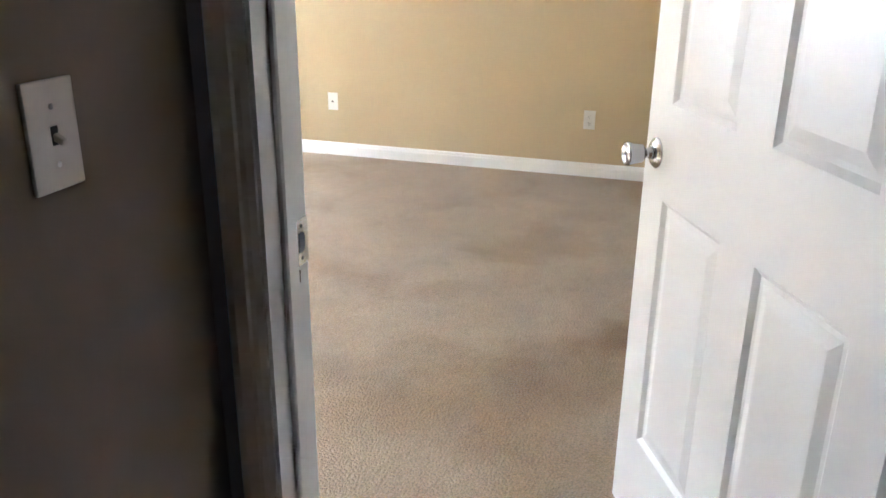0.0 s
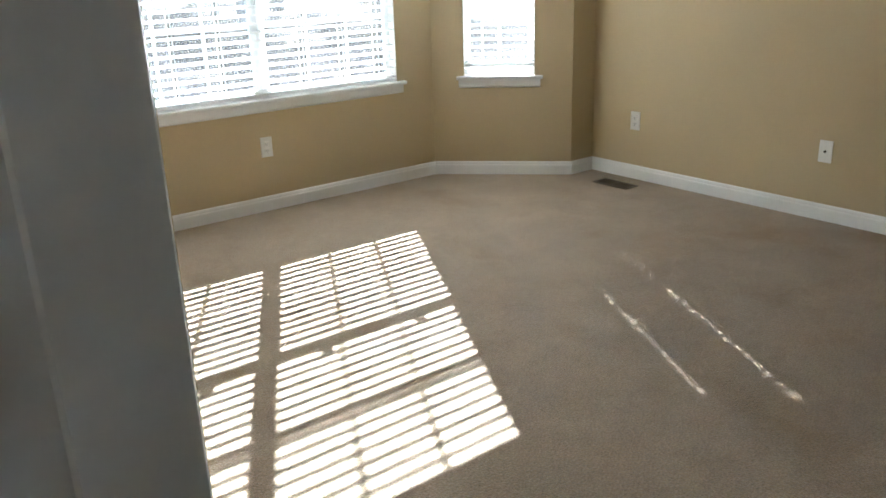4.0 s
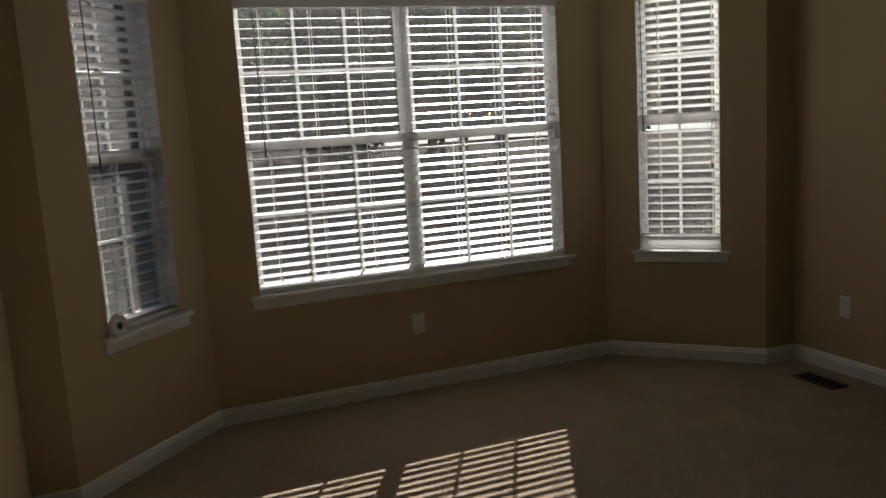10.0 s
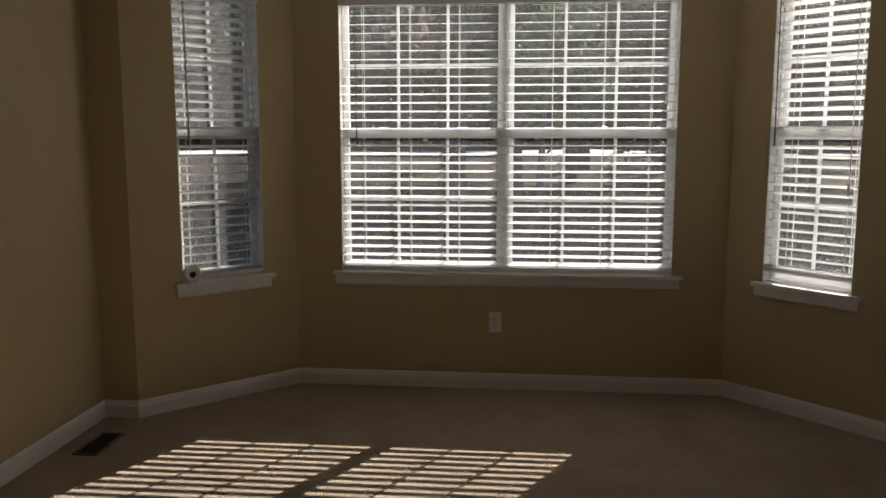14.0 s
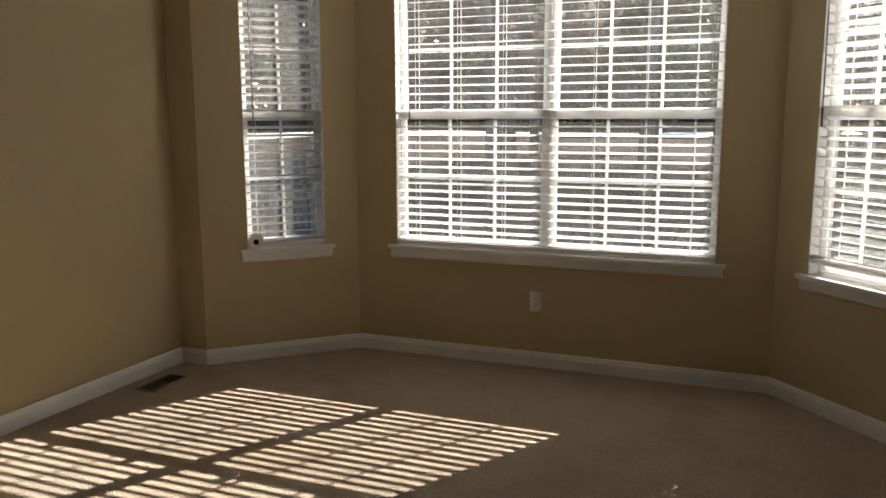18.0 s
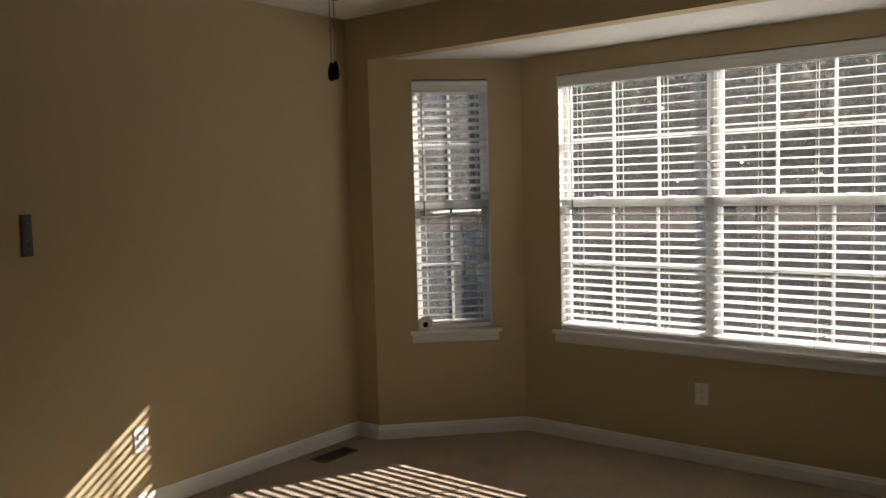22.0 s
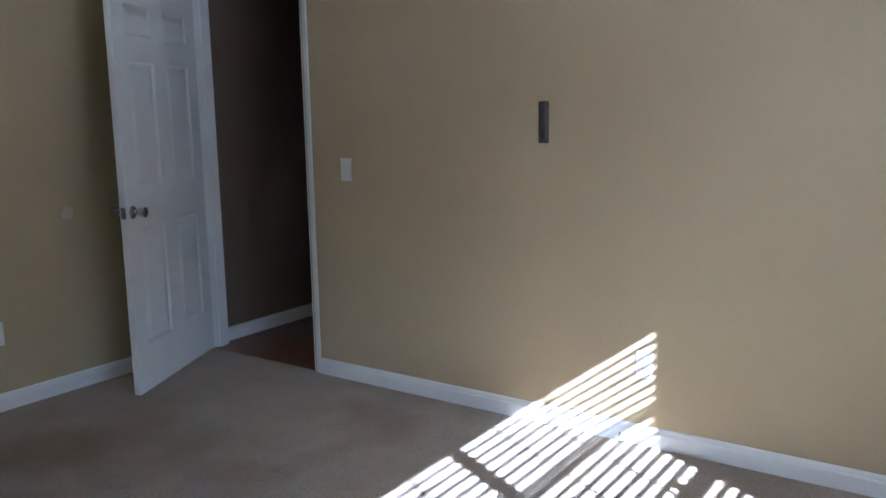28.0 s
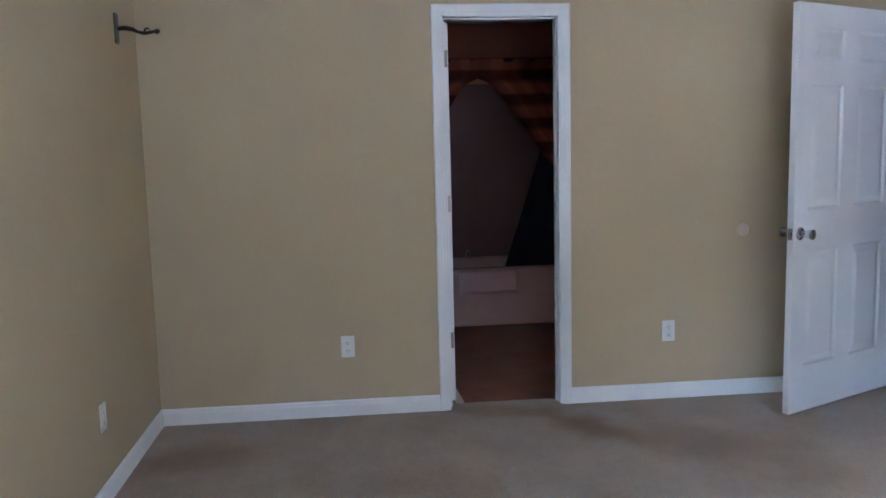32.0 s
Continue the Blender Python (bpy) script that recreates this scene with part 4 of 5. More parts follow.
def outlet(m, label):
    e = empty("wall_outlet", m, label=label, category="outlet", group="wall outlets")
    p = plate(e)
    screw_at(p, 0, 0)
    for z in (-0.0195, 0.0195):
        r = part("receptacle", boxm(-0.0165, 0.0165, -0.0075, -0.004, z - 0.0135, z + 0.0135, bevel=0.0055, seg=3), M_PLATE, e)
        for x, hh in ((-0.0063, 0.0045), (0.0063, 0.0036)):
            part("slot", boxm(x - 0.0011, x + 0.0011, -0.0079, -0.0070, z + 0.002 - hh, z + 0.002 + hh), M_SLOT, r)
        part("ground_hole", lathe([(0.0024, 0), (0.0024, 0.0008), (0, 0.0008)], 10, m=Matrix.Translation((0, -0.0071, z - 0.0085)) @ Matrix.Rotation(radians(90), 4, "X")), M_SLOT, r)
    return e


outlet(wall_frame(W, 3.860, 0.367, EASTW), "white duplex outlet on the tan wall near the bay")
outlet(wall_frame(W, 0.926, 0.355, EASTW), "white duplex outlet low on the tan wall")
outlet(wall_frame(2.965, 0, 0.374, SOUTHW), "white duplex outlet between bathroom door and corner")
outlet(wall_frame(1.222, 0, 0.378, SOUTHW), "white duplex outlet between the two doors")
outlet(wall_frame(1.905, YB, 0.372, NORTHW), "white duplex outlet below the double window")
outlet(wall_frame(west_x(2.757), 2.757, 0.348, WESTW), "white duplex outlet in the sunlit patch of wall")

cable = empty("cable_plate", wall_frame(W, 2.630, 0.362, EASTW), label="white coaxial cable plate on the tan wall", category="cable plate")
pc = plate(cable)
for z in (-0.041, 0.041):
    screw_at(pc, 0, z)
part("coax_socket", lathe([(0.006, 0), (0.006, 0.004), (0.0047, 0.004), (0.0047, 0.011), (0.002, 0.011), (0.002, 0.006), (0, 0.006)], 12, m=Matrix.Translation((0, -0.0055, 0)) @ Matrix.Rotation(radians(90), 4, "X")),
     M_BRONZE, pc, "small threaded coaxial socket")


def switch(m, label, worn=False):
    e = empty("light_switch", m, label=label, category="switch", group="light switches")
    p = plate(e, material=M_IVORY if worn else None)
    for z in (-0.030, 0.030):
        screw_at(p, 0, z)
    part("slot_frame", boxm(-0.005, 0.005, -0.0065, -0.004, -0.010, 0.010, bevel=0.0008), M_SLOT if worn else M_PLATE, e)
    tg = Matrix.Translation((0, -0.005, 0)) @ Matrix.Rotation(radians(28 if worn else -28), 4, "X")
    part("toggle", boxm(-0.0035, 0.0035, -0.014, 0.0, -0.004, 0.004, bevel=0.0012), M_IVORY if worn else M_PLATE, e, m=tg)
    return e


switch(wall_frame(west_x(1.16), 1.160, 1.113, WESTW), "white toggle light switch beside the doorway")
switch(wall_frame(-0.415, HN, 1.160, NORTHW), "white toggle light switch on the dim hall wall", True)

bumper = empty("wall_bumper", wall_frame(0.811, 0, 0.918, SOUTHW), label="round pale plastic door bumper on the tan wall", category="bumper")
part("disc", lathe([(0.036, 0.0), (0.036, 0.003), (0.032, 0.006), (0.020, 0.0075), (0.017, 0.006), (0.0, 0.006)], 28, m=Matrix.Rotation(radians(90), 4, "X")), M_BUMPER, bumper)

# springy stub at the skirting in the sunlit patch
stop = empty("door_stop", wall_frame(west_x(2.66), 2.66, 0.052, WESTW), label="small dark cable stub at the baseboard", category="cable")
part("stub", tube([(0, -0.009, -0.02), (0, -0.022, -0.028), (0.004, -0.032, -0.042), (0.006, -0.034, -0.050)], 0.0035, 8), M_SLOT, stop)
part("grommet", lathe([(0.008, 0), (0.008, 0.003), (0.004, 0.005), (0, 0.005)], 12, m=Matrix.Translation((0, -0.0085, -0.02)) @ Matrix.Rotation(radians(90), 4, "X")), M_SLOT, stop)


# ---------------------------------------------------------------- wall brackets
def bracket(m, h, label, arm):
    e = empty("wall_bracket", m, label=label, category="bracket", group="wall brackets")
    w = 0.046
    bm = boxm(-w / 2, w / 2, -0.009, 0.0, -h / 2, h / 2, bevel=0.003, seg=2)
    box(bm, -w / 2 + 0.006, w / 2 - 0.006, -0.012, -0.008, -h / 2 + 0.008, h / 2 - 0.008, bevel=0.002)
    pl = part("back_plate", bm, M_IRON, e)
    for z in (-h * 0.34, -h * 0.12, h * 0.3):
        part("screw", lathe([(0.0045, 0), (0.0045, 0.0012), (0.002, 0.002), (0, 0.002)], 10, m=Matrix.Translation((0, -0.012, z)) @ Matrix.Rotation(radians(90), 4, "X")), M_CHROME, pl)
    if arm:
        pts = [(0, -0.01, 0.0), (0, -0.045, 0.002), (0, -0.075, -0.004), (0, -0.10, -0.016), (0, -0.125, -0.022), (0, -0.15, -0.018), (0, -0.172, -0.014)]
        a = part("arm", tube(pts, [0.009, 0.011, 0.0095, 0.007, 0.008, 0.008, 0.006], 8), M_BRONZE, e, "wavy dark iron arm")
        part("finial", lathe([(0.004, 0), (0.010, 0.006), (0.0125, 0.014), (0.008, 0.024), (0, 0.028)], 12, m=Matrix.Translation((0, -0.168, -0.014)) @ Matrix.Rotation(radians(90), 4, "X")), M_BRONZE, a)
        part("leaf_curl", tube([(0, -0.125, -0.018), (0, -0.130, -0.004), (0, -0.142, 0.001), (0, -0.150, -0.007)], [0.004, 0.005, 0.004, 0.002], 6), M_BRONZE, a)
    return e


bracket(wall_frame(west_x(2.287), 2.287, 1.342, WESTW), 0.176, "dark grey iron plate screwed to the tan wall", False)
bracket(wall_frame(W, 0.345, 1.968, EASTW), 0.135, "dark iron wall hook with a wavy arm near the corner", True)


# ---------------------------------------------------------------- floor registers
def register(cx, cy, label):
    e = empty("floor_register", Matrix.Translation((cx, cy, 0)), label=label, category="vent", group="floor registers")
    wx, wy = 0.118, 0.268
    bm = bmesh.new()
    for q in ((-wx / 2, -wx / 2 + 0.016, -wy / 2, wy / 2), (wx / 2 - 0.016, wx / 2, -wy / 2, wy / 2), (-wx / 2 + 0.016, wx / 2 - 0.016, -wy / 2, -wy / 2 + 0.016),
              (-wx / 2 + 0.016, wx / 2 - 0.016, wy / 2 - 0.016, wy / 2), (-wx / 2 + 0.016, wx / 2 - 0.016, -0.006, 0.006)):
        box(bm, *q, 0.0005, 0.0065, bevel=0.0018)
    part("frame", bm, M_VENT, e)
    part("dark_well", boxm(-wx / 2 + 0.014, wx / 2 - 0.014, -wy / 2 + 0.014, wy / 2 - 0.014, 0.0002, 0.0012), M_SLOT, e)
    bm = boxm(-wx / 2 + 0.016, wx / 2 - 0.016, -0.0011, 0.0011, 0.0012, 0.0055)
    me = bpy.data.meshes.new("louvre")
    bm.to_mesh(me)
    bm.free()
    me.materials.append(M_VENT)
    for s in (-1, 1):
        for k in range(10):
            shared("louvre", me, e, Matrix.Translation((0, s * (0.017 + k * 0.0105), 0)) @ Matrix.Rotation(radians(18), 4, "X"))


register(0.162, 3.848, "brown metal floor register in the carpet by the bay")
register(3.738, 3.834, "brown metal floor register in the carpet by the bay")

# ---------------------------------------------------------------- round sensor on the left sill
sens = empty("round_sensor", m_l @ Matrix.Translation((SML + 0.046, -0.012, SILL + 0.0005)), label="round white sensor puck standing on the window sill", category="sensor")
m_s = Matrix.Translation((0, 0, 0.045)) @ Matrix.Rotation(radians(84), 4, "X")
part("ring", lathe([(0.044, -0.012), (0.046, 0.0), (0.044, 0.010), (0.036, 0.014), (0.028, 0.010), (0.0, 0.008)], 32, m=m_s), M_PLATE, sens)
part("eye", lathe([(0.016, 0.007), (0.016, 0.013), (0.010, 0.017), (0, 0.018)], 20, m=m_s @ Matrix.Translation((-0.002, -0.006, 0))), M_LENS, sens, "dark round lens")
part("foot", boxm(-0.026, 0.026, -0.014, 0.016, 0.0, 0.006, bevel=0.002), M_PLATE, sens)

# ---------------------------------------------------------------- ceiling fan
FX, FY = 2.003, 2.132
fan = empty("ceiling_fan", Matrix.Translation((FX, FY, H)), label="dark bronze five-blade ceiling fan with a frosted bowl light", category="ceiling fan")
part("canopy", lathe([(0.072, 0.0), (0.072, -0.012), (0.060, -0.035), (0.030, -0.055), (0.016, -0.060), (0, -0.060)], 28), M_BRONZE, fan, smooth=True)
part("downrod", tube([(0, 0, -0.055), (0, 0, -0.19)], 0.011, 12), M_BRONZE, fan)
part("coupling", lathe([(0.014, -0.165), (0.028, -0.17), (0.034, -0.19), (0.030, -0.205), (0.014, -0.21)], 20), M_BRONZE, fan, smooth=True)
part("motor_housing", lathe([(0.03, -0.195), (0.085, -0.205), (0.128, -0.225), (0.143, -0.255), (0.143, -0.285), (0.132, -0.31), (0.11, -0.33), (0.09, -0.345), (0.082, -0.365), (0.0, -0.365)], 40), M_BRONZE, fan, "dark bronze motor housing", smooth=True)
part("switch_cup", lathe([(0.082, -0.362), (0.084, -0.372), (0.10, -0.380), (0.135, -0.384), (0.138, -0.392), (0.0, -0.392)], 36), M_BRONZE, fan, smooth=True)
part("light_bowl", lathe([(0.150, -0.374), (0.153, -0.382), (0.147, -0.396), (0.130, -0.416), (0.119, -0.436), (0.104, -0.458), (0.076, -0.480), (0.04, -0.492), (0.0, -0.496), (0.0, -0.492), (0.038, -0.488), (0.073, -0.476), (0.100, -0.455), (0.115, -0.434), (0.126, -0.414), (0.143, -0.394), (0.148, -0.382)], 40),
     M_BOWL, fan, "frosted alabaster glass bowl", smooth=True)
part("bowl_finial", lathe([(0.004, -0.488), (0.034, -0.492), (0.036, -0.498), (0.022, -0.504), (0.012, -0.512), (0.014, -0.522), (0.008, -0.532), (0.0, -0.536)], 20), M_BRONZE, fan, smooth=True)
for k in range(5):
    ang = radians(26.2 + 72 * k)
    rot = Matrix.Rotation(ang, 4, "Z")
    pitch = Matrix.Rotation(radians(-12.5), 4, "X")
    droop = Matrix.Rotation(radians(5), 4, "Y")
    bm = bmesh.new()
    pts = [(0.235, -0.060), (0.30, -0.066), (0.60, -0.074), (0.645, -0.068), (0.664, -0.044), (0.668, 0.0), (0.664, 0.044), (0.645, 0.068), (0.60, 0.074), (0.30, 0.066), (0.235, 0.060), (0.222, 0.034), (0.222, -0.034)]
    lo = [bm.verts.new((x, y, -0.003)) for x, y in pts]
    hi = [bm.verts.new((x, y, 0.003)) for x, y in pts]
    bm.faces.new(lo[::-1])
    bm.faces.new(hi)
    for j in range(len(pts)):
        bm.faces.new((lo[j], lo[(j + 1) % len(pts)], hi[(j + 1) % len(pts)], hi[j]))
    blade = part("blade", bm, M_BLADE, fan, "dark walnut fan blade", m=Matrix.Translation((0, 0, -0.297)) @ rot @ droop @ pitch)
    bm = boxm(0.085, 0.20, -0.016, 0.016, -0.008, -0.002, bevel=0.002)
    box(bm, 0.19, 0.30, -0.038, 0.038, -0.0065, -0.0032, bevel=0.0015)
    iron = part("blade_iron", bm, M_BRONZE, blade)
    for sx, sy in ((0.255, 0.02), (0.255, -0.02), (0.285, 0.0)):
        part("screw", lathe([(0.0045, -0.0065), (0.0045, -0.0078), (0.002, -0.0085), (0, -0.0085)], 8, m=Matrix.Translation((sx, sy, 0))), M_BRONZE, iron)
for dx, dy, ln in ((-0.001, -0.008, 0.236), (-0.034, 0.010, 0.234)):
    ch = part("pull_chain", tube([(dx, dy, -0.470), (dx, dy, -0.478 - ln + 0.03)], 0.0016, 6), M_CHROME, fan, "thin metal pull chain")
    part("chain_link", lathe([(0.002, 0), (0.0035, -0.004), (0.002, -0.008), (0, -0.008)], 8, m=Matrix.Translation((dx, dy, -0.60))), M_CHROME, ch)
    part("chain_pull", lathe([(0.002, 0), (0.006, -0.008), (0.0095, -0.025), (0.0095, -0.038), (0.006, -0.046), (0, -0.048)], 12, m=Matrix.Translation((dx, dy, -0.478 - ln + 0.032))), M_BRONZE, ch, "dark wooden pull", smooth=True)

# ---------------------------------------------------------------- bathroom
TUBX0, TUBX1, TUBY0, TUBY1, TUBZ = BX0 + 0.004, BX1 - 0.004, -2.07, BY + 0.004, 0.445
tub = empty("bathtub", label="almond enamel alcove bathtub with a panelled apron", category="bathtub")
bm = bmesh.new()
prof = [(TUBY0 - 0.004, -0.012), (TUBY0, 0.0), (TUBY0 - 0.004, 0.030), (TUBY0 - 0.016, 0.225), (TUBY0 - 0.020, 0.245), (TUBY0 - 0.036, 0.250), (TUBY0 - 0.046, 0.262), (TUBY0 - 0.070, 0.405), (TUBY0 - 0.060, 0.424),
        (TUBY0 - 0.040, 0.438), (TUBY0 - 0.046, TUBZ), (TUBY0 - 0.085, TUBZ), (TUBY0 - 0.110, TUBZ - 0.016), (TUBY0 - 0.165, 0.10), (TUBY0 - 0.24, 0.06),
        (TUBY1 + 0.20, 0.06), (TUBY1 + 0.12, 0.10), (TUBY1 + 0.078, TUBZ - 0.012), (TUBY1 + 0.06, TUBZ), (TUBY1, TUBZ), (TUBY1, -0.012)]
sweep(prof, TUBX1 - TUBX0, bm)
for v in bm.verts:
    v.co.x += TUBX0
part("body", bm, M_TUB, tub)
for a, b in ((TUBX0, TUBX0 + 0.10), (TUBX1 - 0.14, TUBX1)):
    part("end_deck", boxm(a, b, TUBY1 + 0.05, TUBY0 - 0.06, 0.002, TUBZ - 0.001, bevel=0.02, seg=3), M_TUB, tub)
# raised pads between which the apron's panel lies
for a, b in ((TUBX0, 0.86), (1.06, 1.655), (2.115, TUBX1)):
    part("apron_pad", boxm(a, b, TUBY0 - 0.072, TUBY0 - 0.0140, 0.226, 0.441, bevel=0.012, seg=3), M_TUB, tub)
surround = empty("tub_surround", label="dark grey-brown panels round the bathtub", category="tub surround", kind="structure")
part("back_panel", boxm(BX0 + 0.02, BX1 - 0.02, BY + 0.0005, BY + 0.014, TUBZ, 1.93, bevel=0.003), M_SURROUND, surround)
part("side_panel", boxm(BX1 - 0.014, BX1 - 0.0005, BY + 0.016, TUBY0 - 0.02, TUBZ, 1.93, bevel=0.003), M_SURROUND, surround)
part("side_panel", boxm(BX0 + 0.0005, BX0 + 0.014, BY + 0.016, TUBY0 - 0.02, TUBZ, 1.93, bevel=0.003), M_SURROUND, surround)
spout = empty("tub_spout", Matrix.Translation((1.950, BY + 0.0145, 0.470)), label="chrome tub spout on the surround", category="faucet")
part("flange", lathe([(0.032, 0), (0.032, 0.004), (0.024, 0.010), (0, 0.010)], 20, m=Matrix.Rotation(radians(-90), 4, "X")), M_SPOUT, spout, smooth=True)
part("nozzle", tube([(0, 0.005, 0), (0, 0.07, 0.004), (0, 0.115, -0.002), (0, 0.13, -0.028)], [0.018, 0.021, 0.021, 0.016], 14), M_SPOUT, spout, smooth=True)
part("diverter", lathe([(0.005, 0.018), (0.005, 0.034), (0.008, 0.038), (0.006, 0.044), (0, 0.044)], 12, m=Matrix.Translation((0, 0.10, 0))), M_SPOUT, spout)
rod = empty("shower_rod", label="tension rod holding the shower curtain", category="curtain rod")
ROD_Y, ROD_Z = TUBY0 + 0.04, 2.045
part("rod", tube([(BX0 + 0.0, ROD_Y, ROD_Z), (BX1, ROD_Y, ROD_Z)], 0.012, 12), M_BRONZE, rod)
for x in (BX0 + 0.001, BX1 - 0.013):
    part("end_cup", lathe([(0.026, 0), (0.026, 0.006), (0.016, 0.012), (0, 0.012)], 16, m=Matrix.Translation((x, ROD_Y, ROD_Z)) @ Matrix.Rotation(radians(90), 4, "Y")), M_CHROME, rod)


def drape(name, x_out, x_in_top, edge, z_bot, z_top, y0, material, label, pleats, amp):
    """A hanging cloth from the side x_out to an inner edge that swings outward with the drop: edge(z) gives its x."""
    bm = bmesh.new()
    uvl = bm.loops.layers.uv.new("uv")
    nu, nv = 60, 40
    grid = []
    for j in range(nv + 1):
        z = z_top + (z_bot - z_top) * j / nv
        xe = edge(z)
        row = []
        for i in range(nu + 1):
            u = i / nu
            x = x_out + (xe - x_out) * u
            squeeze = abs(x_in_top - x_out) / max(0.08, abs(xe - x_out))
            y = y0 + amp * min(2.2, squeeze) * math.sin(u * pleats * 2 * math.pi + 0.6 * math.sin(3 * z)) + 0.006 * math.sin(17 * u + 5 * z)
            row.append((bm.verts.new((x, y, z)), u, j / nv))
        grid.append(row)
    for j in range(nv):
        for i in range(nu):
            q = (grid[j][i], grid[j][i + 1], grid[j + 1][i + 1], grid[j + 1][i])
            f = bm.faces.new([v[0] for v in q])
            for lp, v in zip(f.loops, q):
                lp[uvl].uv = (v[1], v[2])
    ob = part(name, bm, material, smooth=True)
    mod = ob.modifiers.new("thickness", "SOLIDIFY")
    mod.thickness = 0.003
    return ob


def edge_right(z):
    """Inner edge of the drawn-back panel: round under the rod, swept aside below."""
    t = max(0.0, min(1.0, (1.905 - z) / 0.66))
    return 1.965 - 0.42 * t ** 0.5 - 0.165 * t ** 2


def edge_left(z):
    t = max(0.0, min(1.0, (1.905 - z) / 0.66))
    return 1.945 + 0.40 * t ** 0.5


def edge_liner(z):
    t = max(0.0, min(1.0, (1.32 - z) / 0.90))
    return 1.44 + 0.30 * t


tagged(drape("shower_curtain", 0.60, 1.95, edge_right, 1.20, ROD_Z + 0.020, ROD_Y + 0.018, M_PLAID, "", 7, 0.016), "rust and brown plaid shower curtain drawn aside", "curtain", "shower curtains")
tagged(drape("shower_curtain", BX1 - 0.02, 1.95, edge_left, 1.20, ROD_Z + 0.020, ROD_Y + 0.018, M_PLAID, "", 4, 0.016), "rust and brown plaid shower curtain drawn aside by the door", "curtain", "shower curtains")
tagged(drape("curtain_liner", 0.60, 1.62, edge_liner, 0.30, 1.36, ROD_Y - 0.19, M_LINER, "", 8, 0.012), "black shower curtain liner hanging inside the tub", "curtain", "shower curtains")

# ---------------------------------------------------------------- hall boards
bw = 0.057
rng = random.Random(7)
board_meshes = {}
nrow = int((HN - HS) / bw) + 1
for r in range(nrow):
    y0 = HS + 0.001 + r * bw
    y1 = min(y0 + bw - 0.0012, HN - 0.001)
    if y1 - y0 < 0.01:
        continue
    x = -0.054
    while x > -1.9:
        ln = rng.choice((0.45, 0.6, 0.75, 0.9))
        key = (ln, round(y1 - y0, 4))
        if key not in board_meshes:
            bm = boxm(-ln + 0.0012, 0, 0, y1 - y0, -0.018, -0.003, bevel=0.0012)
            me = bpy.data.meshes.new("floorboard")
            bm.to_mesh(me)
            bm.free()
            me.materials.append(M_WOODFLOOR)
            board_meshes[key] = me
        shared("floorboard", board_meshes[key], bpy.data.objects["floor_hall"], Matrix.Translation((x, y0, 0)))
        x -= ln
part("threshold_strip", boxm(-0.062, -0.046, EN0 + 0.001, EN1 - 0.001, -0.004, 0.003, bevel=0.0025), M_WOODFLOOR, bpy.data.objects["floor"], "narrow wooden carpet edge strip")

# ---------------------------------------------------------------- outdoors
GZ = -0.55
bm = bmesh.new()
rng = random.Random(3)


def ground_z(x, y):
    d = max(0.0, y - 7)
    return GZ + 0.25 * noise.noise((x * 0.12, y * 0.12, 0)) + 0.06 * noise.noise((x * 0.7, y * 0.7, 2)) + min(1.1, 0.045 * d)


cells = [math.copysign(abs(k / 30) ** 2.2 * 900, k) for k in range(-30, 31)]
vs = [[bm.verts.new((x + 2, y + 12, ground_z(x + 2, y + 12))) for x in cells] for y in cells]
for j in range(60):
    for i in range(60):
        bm.faces.new((vs[j][i], vs[j][i + 1], vs[j + 1][i + 1], vs[j + 1][i]))
part("ground", bm, M_GROUND, label="leaf-littered back yard with shade put into its dark colour", kind="structure", smooth=True)


def leaf_cloud(bm, centre, radii, count, size, rng):
    """Many small bent leaf clumps scattered in an uneven ellipsoid with gaps."""
    verts = bm.verts
    for _ in range(count):
        while True:
            p = Vector((rng.uniform(-1, 1), rng.uniform(-1, 1), rng.uniform(-1, 1)))
            if p.length < 1 and p.length > rng.random() * 0.75:
                break
        p = Vector((p.x * radii[0], p.y * radii[1], p.z * radii[2])) + centre
        if noise.noise(p * 0.9) < -0.12:
            continue
        s = size * rng.uniform(0.5, 1.3)
        a = Vector((rng.uniform(-1, 1), rng.uniform(-1, 1), rng.uniform(-0.6, 0.6))).normalized()
        b = a.orthogonal().normalized()
        b = (Matrix.Rotation(rng.uniform(0, 6.28), 3, a) @ b)
        q = [p - a * s, p + b * s * 0.45, p + a * s, p - b * s * 0.45 + a.cross(b) * s * 0.25]
        bm.faces.new([verts.new(v) for v in q])


